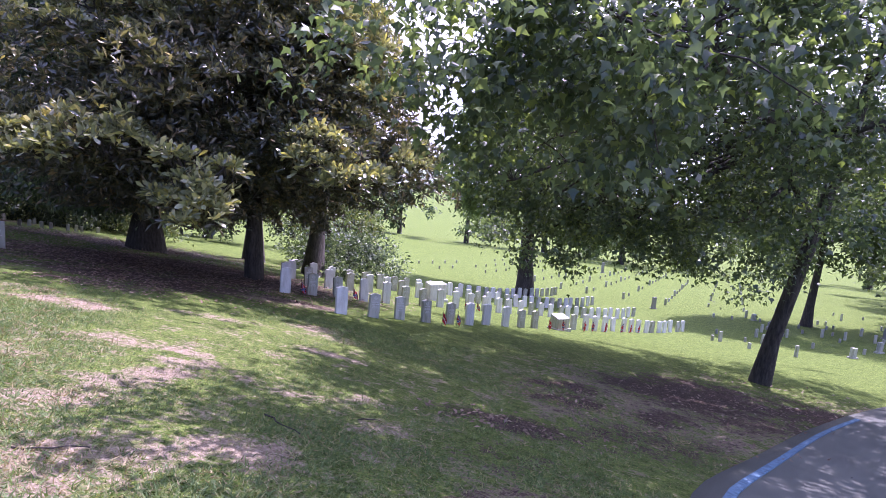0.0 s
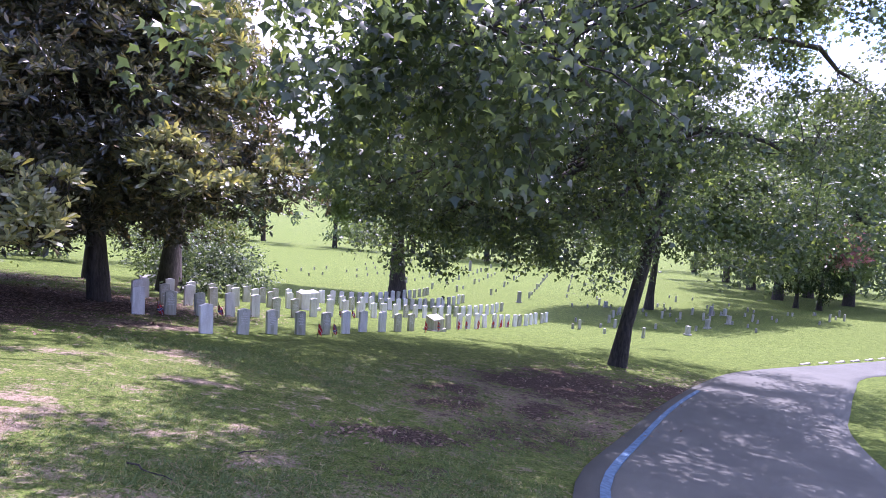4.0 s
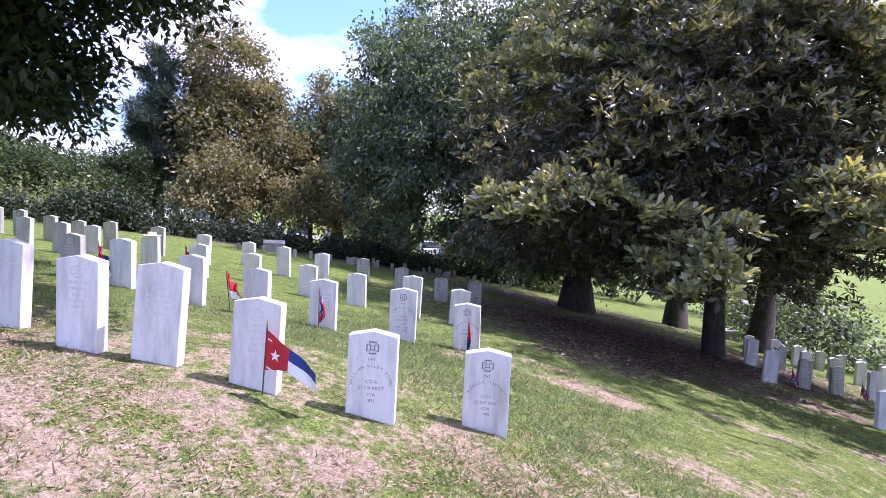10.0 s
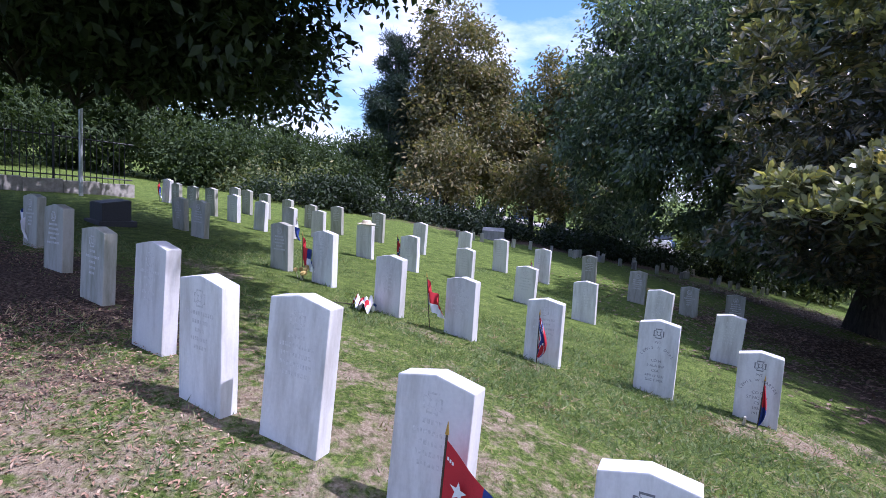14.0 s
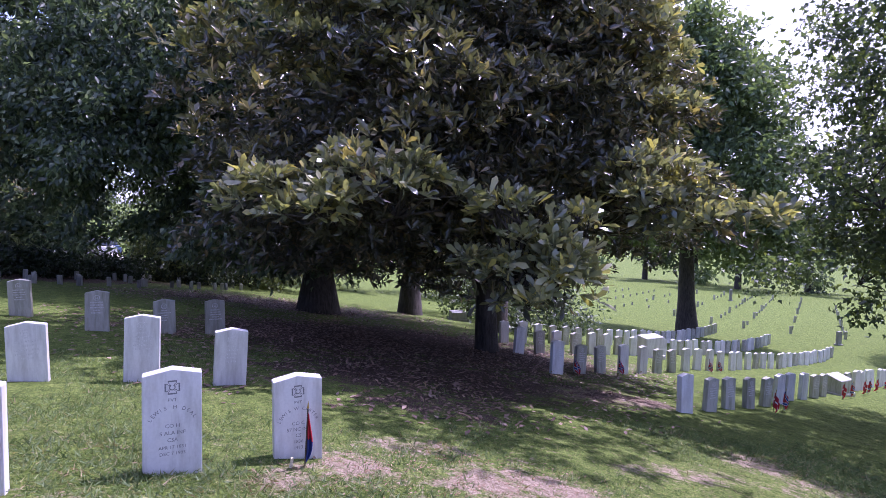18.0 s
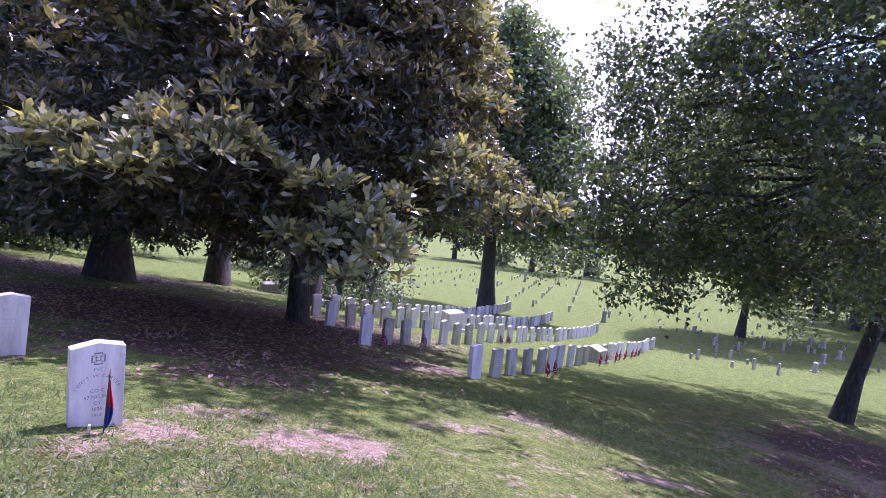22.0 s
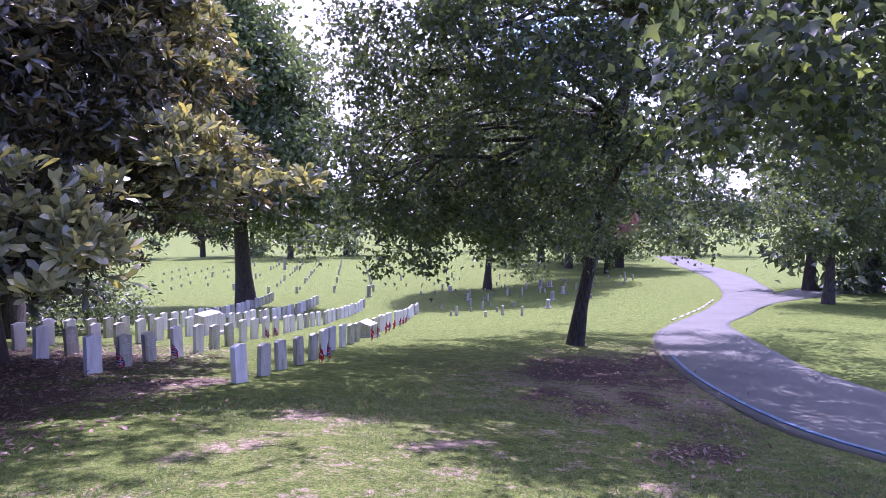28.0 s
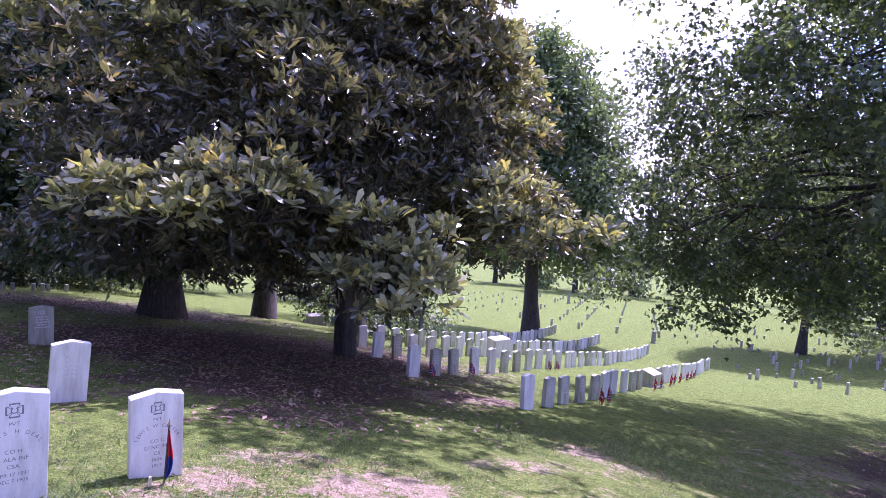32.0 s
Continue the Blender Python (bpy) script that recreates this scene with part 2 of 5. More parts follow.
M_CARS = [plain("car_paint_white", (0.7, 0.7, 0.7), 0.25, 5, 0.05), plain("car_paint_blue", (0.1, 0.16, 0.3), 0.25, 5, 0.1), plain("car_paint_silver", (0.45, 0.46, 0.48), 0.3, 5, 0.1, 0.4)]
M_TYRE = plain("tyre_rubber", (0.02, 0.02, 0.02), 0.9, 30)
m, n, l, b = material("car_glass", 0.08)
b.inputs["Base Color"].default_value = (0.02, 0.025, 0.03, 1)
M_GLASS = m

# asphalt, grey with fine grit and paler worn tracks
m, n, l, b = material("asphalt", 0.9)
b.inputs["Specular IOR Level"].default_value = 0.25
c = n.new("ShaderNodeTexCoord").outputs["Object"]
grit, wear = noise_node(n, l, 130, 5, 0.75, c), noise_node(n, l, 0.8, 5, 0.6, c)
col = mix_node(n, l, ramp_node(n, l, wear, [(0.35, (0, 0, 0)), (0.7, (1, 1, 1))]), (0.084, 0.088, 0.074), (0.143, 0.149, 0.124))
col = mix_node(n, l, 0.5, col, ramp_node(n, l, grit, [(0.3, (0.044, 0.046, 0.039)), (0.7, (0.226, 0.234, 0.195))]))
l.new(col, b.inputs["Base Color"])
bump_node(n, l, b, grit, 0.5, 0.006)
M_ROAD = m

# turf: grass with dry spots and reddish bare earth where the ground's "bare" value is high
m, n, l, b = material("turf", 0.95)
b.inputs["Specular IOR Level"].default_value = 0.08
c = n.new("ShaderNodeTexCoord").outputs["Object"]
att = n.new("ShaderNodeAttribute")
att.attribute_name = "bare"
lit = n.new("ShaderNodeAttribute")
lit.attribute_name = "litter_and_shade"
g1, g2, g3, g4 = (noise_node(n, l, s, 6, 0.65, c) for s in (0.35, 2.2, 14, 42))
green = ramp_node(n, l, g2, [(0.3, (0.061, 0.089, 0.023)), (0.5, (0.105, 0.170, 0.030)), (0.7, (0.170, 0.215, 0.051))])
green = mix_node(n, l, ramp_node(n, l, g1, [(0.4, (0, 0, 0)), (0.75, (0.6, 0.6, 0.6))]), green, (0.110, 0.181, 0.030))
green = mix_node(n, l, 0.4, green, ramp_node(n, l, g3, [(0.36, (0.030, 0.049, 0.010)), (0.5, (0.113, 0.168, 0.033)), (0.64, (0.239, 0.297, 0.074))]))
green = mix_node(n, l, 0.5, green, ramp_node(n, l, g4, [(0.38, (0.024, 0.034, 0.010)), (0.5, (0.105, 0.153, 0.033)), (0.62, (0.259, 0.306, 0.081))]))
green = mix_node(n, l, 1.0, green, ramp_node(n, l, noise_node(n, l, 5.5, 6, 0.7, c), [(0.38, (0.6, 0.64, 0.6)), (0.62, (1.25, 1.2, 1.2))]), "MULTIPLY")
straw = ramp_node(n, l, noise_node(n, l, 23, 5, 0.75, c), [(0.52, (0, 0, 0)), (0.66, (0.75, 0.75, 0.75))])
green = mix_node(n, l, mix_node(n, l, 1.0, straw, ramp_node(n, l, att.outputs["Fac"], [(0.02, (0.12, 0.12, 0.12)), (0.3, (0.8, 0.8, 0.8))]), "MULTIPLY"), green, (0.3, 0.24, 0.13))
earth = ramp_node(n, l, g3, [(0.3, (0.165, 0.122, 0.082)), (0.52, (0.3, 0.233, 0.163)), (0.72, (0.43, 0.345, 0.25))])
earth = mix_node(n, l, 0.4, earth, ramp_node(n, l, g4, [(0.36, (0.11, 0.08, 0.05)), (0.5, (0.31, 0.235, 0.16)), (0.64, (0.54, 0.45, 0.34))]))
# leaf mulch, its brown lowered to deepen the shade under the trees
mulch_and_shade = ramp_node(n, l, g3, [(0.3, (0.03, 0.021, 0.016)), (0.55, (0.078, 0.053, 0.04)), (0.75, (0.17, 0.12, 0.09))])
mulch_and_shade = mix_node(n, l, 0.55, mulch_and_shade, ramp_node(n, l, g4, [(0.4, (0.02, 0.014, 0.01)), (0.5, (0.08, 0.055, 0.04)), (0.6, (0.24, 0.18, 0.14))]))
edge = n.new("ShaderNodeMath")
edge.operation = "ADD"
jit = n.new("ShaderNodeMath")
jit.operation, jit.inputs[1].default_value, jit.inputs[2].default_value = "MULTIPLY_ADD", 3.0, -1.53
l.new(mix_node(n, l, 0.45, g2, g3), jit.inputs[0])
l.new(jit.outputs[0], edge.inputs[1])
l.new(att.outputs["Fac"], edge.inputs[0])
mask = ramp_node(n, l, edge.outputs[0], [(0.36, (0, 0, 0)), (0.66, (0.95, 0.95, 0.95))])
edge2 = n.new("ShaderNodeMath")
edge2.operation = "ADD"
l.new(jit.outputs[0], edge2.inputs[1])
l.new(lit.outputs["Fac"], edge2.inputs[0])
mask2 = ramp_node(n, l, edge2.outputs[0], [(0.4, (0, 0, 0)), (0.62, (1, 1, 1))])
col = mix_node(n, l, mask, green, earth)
col = mix_node(n, l, mask2, col, mulch_and_shade)
l.new(col, b.inputs["Base Color"])
bump_node(n, l, b, mix_node(n, l, 0.5, g3, g4), 1.0, 0.07)
M_TURF = m

# ---- ground ----
HEIGHTS = np.array([
    (.8, -.15, 1.05), (-1.5, 1.2, 1.02), (-3, 1.9, 1.1), (-4.8, 2.6, 1.16), (-7.5, 1.89, 1.52), (-6.16, 2.54, 1.42), (-5.56, 2.97, 1.31), (-4.98, 3.53, 1.14), (-4.62, 4.34, .96),
    (-8.6, 4.59, 1.16), (-9.3, 4.06, 1.24), (-10.6, 3.64, 1.32), (-7.28, 5.89, .94), (-6.75, 6.54, .82), (-10.2, 7.3, .82), (-8.53, 8.34, .64), (-1.83, 9.38, -.25), (-3, 12.8, -.64), (11.2, 34.5, -4.8), (8.3, 17, -2.25),
    (-7.75, 18.9, -1.05), (-16.4, 24, -1.3), (2.1, 40.8, -4.8), (22.4, 43.3, -5.3), (4.7, 7.6, -.95), (9, 8.3, -1.4), (20, 16.8, -2.6), (47, 34, -4.8),
    (4, -6, 1.0), (-12, -6, 1.9), (-25, 0, 1.9), (-22, 12, .7), (-35, 25, -.3), (-60, 60, -3), (0, 110, -8.5), (60, 90, -8)])


def bend(r2):
    return np.where(r2 > 1e-9, 0.5 * r2 * np.log(np.maximum(r2, 1e-9)), 0)


def spline(points, loose=0.5):
    k = len(points)
    a = np.zeros((k + 3, k + 3))
    a[:k, :k] = bend(((points[:, None, :2] - points[None, :, :2]) ** 2).sum(-1)) + loose * np.eye(k)
    a[:k, k], a[:k, k + 1:] = 1, points[:, :2]
    a[k:, :k] = a[:k, k:].T
    return np.linalg.solve(a, np.r_[points[:, 2], 0, 0, 0])


WEIGHTS = spline(HEIGHTS)


def ground_z(x, y):
    """Height of the ground; level beyond the valley."""
    x, y = np.asarray(x, float), np.asarray(y, float)
    far = np.hypot(x, y - 20)
    pull = np.minimum(1, 110 / np.maximum(far, 1e-6))
    x, y = x * pull, 20 + (y - 20) * pull
    d = (x[..., None] - HEIGHTS[:, 0]) ** 2 + (y[..., None] - HEIGHTS[:, 1]) ** 2
    return bend(d) @ WEIGHTS[:-3] + WEIGHTS[-3] + WEIGHTS[-2] * x + WEIGHTS[-1] * y


def gz(x, y):
    return float(ground_z(x, y))


def ovals(x, y, items):
    """The strongest of soft ovals (x, y, half length, half width, turn, strength) at each place."""
    best = np.zeros_like(x)
    for cx, cy, a, w, turn, strength in items:
        c, s = math.cos(radians(turn)), math.sin(radians(turn))
        u, v = (c * (x - cx) + s * (y - cy)) / a, (c * (y - cy) - s * (x - cx)) / w
        best = np.maximum(best, strength * np.clip(1.35 - np.hypot(u, v), 0, 1))
    return best


BARE = [(-1.5, 5.5, 10, 6, 35, .33), (4.5, 11.5, 6.5, 4.2, 40, .6), (-6.0, 2.4, 5, 2.6, 35, .5), (-3.6, 2.6, 3.6, 2.2, 35, .48), (-5.2, 6.9, 1.0, .45, 20, .66), (-1.8, 2.8, 1.3, .6, 60, .75), (-1.1, 3.8, .8, .5, 30, .6), (-2.6, 4.4, .8, .3, 10, .6), (.9, 4.8, .9, .6, 0, .5),
        (-1.6, 8.1, .7, .25, 0, .7), (-4.9, 1.7, 1.2, .6, 40, .65), (-6.3, 1.3, 1.4, .6, 35, .6), (-5.0, 7.2, .8, .4, 10, .5), (-4.4, 3.9, 1.1, .5, 45, .6),
        (-6.4, 6.4, .8, .4, 40, .55), (-3.7, 4.7, .6, .35, 10, .6), (5.6, 12.6, 4.2, 2.2, 40, .66), (2.0, 8.6, 1.6, .8, 30, .5), (-4.6, 12.6, 1.5, .8, 50, .75),
        (-2.2, 9.6, 1.0, .5, 40, .5), (-.4, 6.3, .9, .4, 20, .5), (9.5, 14.2, 2.6, 1.4, 50, .6), (-8, 9.2, 1, .4, 40, .5),
        (-6.4, 1.7, 3.2, .75, 36, .52), (-4.0, 3.7, 1.6, .7, 42, .5), (-3.2, 2.4, 1.2, .6, 20, .42), (-2.4, 5.4, 1.2, .4, 30, .45), (-8.2, 4.6, 1.6, .35, 44, .45), (-6.6, 6.9, .7, .3, 30, .5), (-10.9, 2.3, 1.2, .4, 30, .5), (-.2, 3.3, 1.2, .6, 10, .42), (-3.6, 8.6, 1.4, .5, 30, .45),
        (-1.8, 3.1, .7, .45, 40, .85), (-2.5, 3.9, .8, .35, 50, .8), (-1.0, 3.9, .6, .42, 20, .85), (-2.5, 5.0, .5, .35, 80, .8), (-3.5, 5.8, .8, .3, 20, .75), (-2.4, 5.7, .7, .25, 15, .75), (-1.9, 8.1, .9, .35, 0, .5), (-.4, 5.2, .3, .16, 0, .75),
        (-5.2, 7.2, .75, .32, 20, .72), (-6.1, 7.4, .6, .25, 30, .7), (-2.8, 6.0, .35, .2, 20, .8), (-1.3, 5.6, .5, .2, 20, .75), (-.3, 5.4, .4, .2, 20, .7), (-2.7, 10.0, .7, .45, 60, .85), (-3.7, 12.9, .8, .6, 40, .9), (1.0, 4.4, 1.1, .6, 60, .62), (.7, 3.6, .8, .5, 30, .55), (-2.6, 2.4, 1.2, .6, 20, .8), (-3.2, 1.8, .9, .5, 30, .8), (-2.2, 2.8, .5, .35, 10, .8), (-6.0, 1.5, 1.0, .6, 30, .75)]
# leaf mulch; ovals by the shade tree and maple also paint shaded ground darker
MULCH_AND_SHADE = [(-8.6, 15.2, 6.4, 4.2, 35, .95), (-7.0, 11.4, 3.6, 2.4, 40, .8), (-4.6, 13.0, 2.4, 1.6, 50, .55), (-6.4, 9.2, 1.8, 1.0, 30, .62), (-5.2, 2.7, 1.5, .55, 40, .2), (-7.4, 1.4, 1.8, .6, 35, .42), (-9.8, .3, 3.4, 1.5, 30, .95),
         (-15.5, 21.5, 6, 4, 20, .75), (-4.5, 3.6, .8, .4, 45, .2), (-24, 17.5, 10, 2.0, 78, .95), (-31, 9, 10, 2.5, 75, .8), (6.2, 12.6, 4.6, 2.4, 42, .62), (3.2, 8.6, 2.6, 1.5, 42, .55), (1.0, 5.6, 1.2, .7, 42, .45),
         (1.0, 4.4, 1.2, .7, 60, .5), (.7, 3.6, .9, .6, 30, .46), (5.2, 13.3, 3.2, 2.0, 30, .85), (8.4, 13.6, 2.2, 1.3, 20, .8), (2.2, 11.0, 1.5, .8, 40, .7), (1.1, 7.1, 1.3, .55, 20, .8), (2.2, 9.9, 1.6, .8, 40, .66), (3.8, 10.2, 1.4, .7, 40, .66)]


def uneven(lo, hi, step, reach):
    """Coordinates close together between lo and hi and ever wider outside, to reach."""
    mid = list(np.arange(lo, hi + step / 2, step))
    out, s = [], step
    while sum(out) + 0 < reach:
        s *= 1.22
        out.append(s)
    return np.array([lo - v for v in np.cumsum(out)[::-1]] + mid + [hi + v for v in np.cumsum(out)])


def thing(name, label, category, group="", kind="", at=(0, 0, 0)):
    ob = new(name)
    ob.location = at
    return tagged(ob, label, category, group, kind)


def mesh_of(name, verts, faces, mats, index=None, smooth=False):
    me = bpy.data.meshes.new(name)
    me.from_pydata(verts if isinstance(verts, list) else verts.tolist(), [], faces if isinstance(faces, list) else faces.tolist())
    for m in mats if isinstance(mats, (list, tuple)) else [mats]:
        me.materials.append(m)
    if index is not None:
        me.polygons.foreach_set("material_index", np.asarray(index, np.int32))
    if smooth:
        me.polygons.foreach_set("use_smooth", np.ones(len(me.polygons), bool))
    me.update()
    return me


def part(name, bm, mats, parent=None, label="", smooth=False):
    """Links a bmesh, or a mesh, as one object under a thing or a part."""
    if isinstance(bm, bmesh.types.BMesh):
        me = bpy.data.meshes.new(name)
        bm.to_mesh(me)
        bm.free()
        for m in mats if isinstance(mats, (list, tuple)) else [mats]:
            me.materials.append(m)
        if smooth:
            me.polygons.foreach_set("use_smooth", np.ones(len(me.polygons), bool))
    else:
        me = bm
    ob = new(name, me)
    ob.parent = parent
    if label:
        ob["label"] = label
    return ob


xs, ys = uneven(-20, 14, 0.22, 1500), uneven(-3, 34, 0.22, 1500)
gx, gy = np.meshgrid(xs, ys)
rng = np.random.default_rng(3)
lump = np.zeros_like(gx)
for k in range(26):
    fx, fy = rng.normal(0, 1.4, 2)
    lump += math.sin(k) * 0.006 * np.sin(fx * gx + fy * gy + k)
gzz = ground_z(gx, gy) + lump * (np.hypot(gx, gy - 8) < 40)
NX, NY = len(xs), len(ys)
ii = np.arange(NX * NY).reshape(NY, NX)
quads = np.stack([ii[:-1, :-1], ii[:-1, 1:], ii[1:, 1:], ii[1:, :-1]], -1).reshape(-1, 4)
ground_mesh = mesh_of("ground", np.stack([gx, gy, gzz], -1).reshape(-1, 3), quads, M_TURF, smooth=True)
for key, items in (("bare", [(*b[:5], b[5] if b[2] > 3 else b[5] * .97) for b in BARE]), ("litter_and_shade", MULCH_AND_SHADE)):
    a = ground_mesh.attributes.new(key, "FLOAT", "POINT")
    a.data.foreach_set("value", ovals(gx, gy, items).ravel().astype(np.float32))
ground = tagged(new("ground", ground_mesh), "sloping cemetery lawn with bare reddish earth and fallen leaves", "ground", kind="structure")

# ---- road: left edge, right edge, as draped strips ----


def smooth_line(points, step):
    """A curve through the points, cut into even steps."""
    p = np.array(points, float)
    out = []
    for i in range(len(p) - 1):
        a, b, c, d = p[max(i - 1, 0)], p[i], p[i + 1], p[min(i + 2, len(p) - 1)]
        k = max(2, int(np.linalg.norm(c - b) / step))
        for s in np.arange(k) / k:
            out.append(0.5 * (2 * b + (c - a) * s + (2 * a - 5 * b + 4 * c - d) * s**2 + (3 * b - a - 3 * c + d) * s**3))
    return np.array(out + [p[-1]])


def strip(left, right, lift, cols=9, crown=0.0):
    v, f = [], []
    for i in range(len(left)):
        for j in range(cols):
            s = j / (cols - 1)
            x, y = left[i] * (1 - s) + right[i] * s
            v.append((x, y, gz(x, y) + lift + crown * 4 * s * (1 - s)))
    for i in range(len(left) - 1):
        for j in range(cols - 1):
            a = i * cols + j
            f.append((a, a + 1, a + 1 + cols, a + cols))
    # thickness at both edges
    base = len(v)
    for i in range(len(left)):
        for j, src in ((0, left), (1, right)):
            x, y = src[i]
            v.append((x, y, gz(x, y) - 0.12))
    for i in range(len(left) - 1):
        f.append((i * cols, (i + 1) * cols, base + 2 * i + 2, base + 2 * i))
        f.append(((i + 1) * cols - 1, base + 2 * i + 1, base + 2 * i + 3, (i + 2) * cols - 1))
    return v, f


N_ROAD = 70


def resample(line, k):
    d = np.r_[0, np.cumsum(np.linalg.norm(np.diff(line, axis=0), axis=1))]
    s = np.linspace(0, d[-1], k)
    return np.stack([np.interp(s, d, line[:, 0]), np.interp(s, d, line[:, 1])], -1)


ROAD_L = smooth_line([(1.5, -10), (1.7, -5), (1.8, -1), (2.0, 2.0), (2.45, 4.6), (3.4, 6.9), (5.5, 9.9), (7.4, 12.3), (9.8, 14.9), (12.4, 17.3), (15.4, 19.1), (19.4, 21.0), (24, 23.3), (31.5, 27.6), (40, 34), (48, 41), (60, 54), (75, 70)], 0.5)
ROAD_R = smooth_line([(6.4, -12), (6.5, -6), (6.5, -1), (6.7, 3.0), (8.6, 7.1), (10.7, 10.7), (12.5, 12.7), (15.3, 15.6), (18.0, 18.0), (22.8, 20.0), (28, 22.6), (35, 25.8), (44, 32.5), (53, 40), (66, 54), (80, 68)], 0.5)
left, right = resample(ROAD_L, N_ROAD * 2), resample(ROAD_R, N_ROAD * 2)
v, f = strip(left, right, 0.025, 11, 0.03)
road = tagged(new("road", mesh_of("road", v, f, M_ROAD, smooth=True)), "grey worn asphalt lane curving down through the cemetery", "road", kind="structure")
inner = left + (right - left) * 0.06
inner2 = left + (right - left) * 0.085
k = 33
v, f = strip(inner[:k], inner2[:k], 0.055, 3)
tagged(new("trim", mesh_of("road_line", v, f, M_PAINT)), "faded blue painted line along the lane's edge", "road marking", kind="structure")
# the branch that leaves to the right
bl = resample(smooth_line([(29, 23.6), (35, 26), (42, 28), (56, 29.5), (84, 31)], 0.5), 60)
br = resample(smooth_line([(21, 19.4), (27, 21.8), (34, 23.2), (52, 24.2), (84, 25)], 0.5), 60)
v, f = strip(bl, br, 0.03, 7, 0.02)
tagged(new("road", mesh_of("side_lane", v, f, M_ROAD, smooth=True)), "grey asphalt side lane branching off the main lane", "road", kind="structure")


# ---- headstones ----
def stone_bmesh(w, t, h, peak, sunk=0.25):
    """A slab with a shallow pointed top and softened edges; its base lies in the ground."""
    bm = bmesh.new()
    outline = [(-w / 2, -sunk), (w / 2, -sunk), (w / 2, h - peak), (0, h), (-w / 2, h - peak)]
    front = [bm.verts.new((x, -t / 2, z)) for x, z in outline]
    rear = [bm.verts.new((x, t / 2, z)) for x, z in outline]
    bm.faces.new(front)
    bm.faces.new(rear[::-1])
    for i in range(5):
        j = (i + 1) % 5
        bm.faces.new((front[i], rear[i], rear[j], front[j]))
    bmesh.ops.recalc_face_normals(bm, faces=bm.faces)
    bmesh.ops.bevel(bm, geom=[e for e in bm.edges], offset=0.006, segments=2, affect="EDGES", profile=0.6)
    return bm


def ring_faces(bm, cx, cz, r0, r1, y, k=20, a0=0.0, a1=360.0):
    last = None
    for i in range(k + 1):
        a = radians(a0 + (a1 - a0) * i / k)
        pair = [bm.verts.new((cx + r * math.cos(a), y, cz + r * math.sin(a))) for r in (r0, r1)]
        if last:
            bm.faces.new((last[0], last[1], pair[1], pair[0]))
        last = pair


def bar(bm, x0, x1, z0, z1, y):
    bm.faces.new([bm.verts.new(p) for p in ((x0, y, z0), (x1, y, z0), (x1, y, z1), (x0, y, z1))])


def emblem_bmesh(z, y):
    """A cross whose arms flare to notched square ends, drawn in outline round an open wreath."""
    bm = bmesh.new()
    ring_faces(bm, 0, z, 0.0125, 0.0185, y, 16, 115, 425)
    o, e, i = 0.044, 0.026, 0.014
    arm = [(-i, i + .006), (-i, .024), (-e, .03), (-e, o), (e, o), (e, .03), (i, .024), (i, i + .006)]
    shape = []
    for q in range(4):
        c, s = (1, 0, -1, 0)[q], (0, -1, 0, 1)[q]
        shape += [(c * px - s * pz, s * px + c * pz) for px, pz in arm]
    k = len(shape)
    outer = [bm.verts.new((x, y, z + w)) for x, w in shape]
    inner = [bm.verts.new((x * 0.8, y, z + w * 0.8)) for x, w in shape]
    for q in range(k):
        bm.faces.new((outer[q], outer[(q + 1) % k], inner[(q + 1) % k], inner[q]))
    return bm


def text_mesh(words, size, arc=0.0):
    """Lettering as a flat mesh in the stone's front, on a line or on an arch of that radius, centred."""
    verts, faces = [], []
    if not arc:
        rows = [(words, 0.0, 0.0, 0.0)]
    else:
        rows, span = [], (2.05 + 0.13 * (len(words) - 12)) / (len(words) - 1)
        for q, ch in enumerate(words):
            a = (q - (len(words) - 1) / 2) * span
            rows.append((ch, arc * math.sin(a), arc * (math.cos(a) - 1), -a))
    for ch, x, z, a in rows:
        if ch == " ":
            continue
        cu = bpy.data.curves.new("letters", "FONT")
        cu.body, cu.size, cu.align_x, cu.resolution_u = ch, size, "CENTER", 2
        tmp = bpy.data.objects.new("letters", cu)
        me = bpy.data.meshes.new_from_object(tmp)
        bpy.data.objects.remove(tmp)
        bpy.data.curves.remove(cu)
        base, c, s = len(verts), math.cos(a), math.sin(a)
        for p in me.vertices:
            verts.append((x + c * p.co.x - s * p.co.y, 0, z + s * p.co.x + c * p.co.y))
        faces += [[base + q for q in poly.vertices] for poly in me.polygons]
        bpy.data.meshes.remove(me)
    return verts, faces


def lettering(name, lines, y, mat, parent):
    """lines: (words, size, height, radius of arch)."""
    v, f = [], []
    for words, size, z, arc in lines:
        a, b = text_mesh(words, size, arc)
        f += [[q + len(v) for q in poly] for poly in b]
        v += [(p[0], y, p[2] + z) for p in a]
    return part(name, mesh_of(name, v, f, mat), mat, parent)


STONE_W, STONE_T, STONE_H = 0.34, 0.10, 0.75


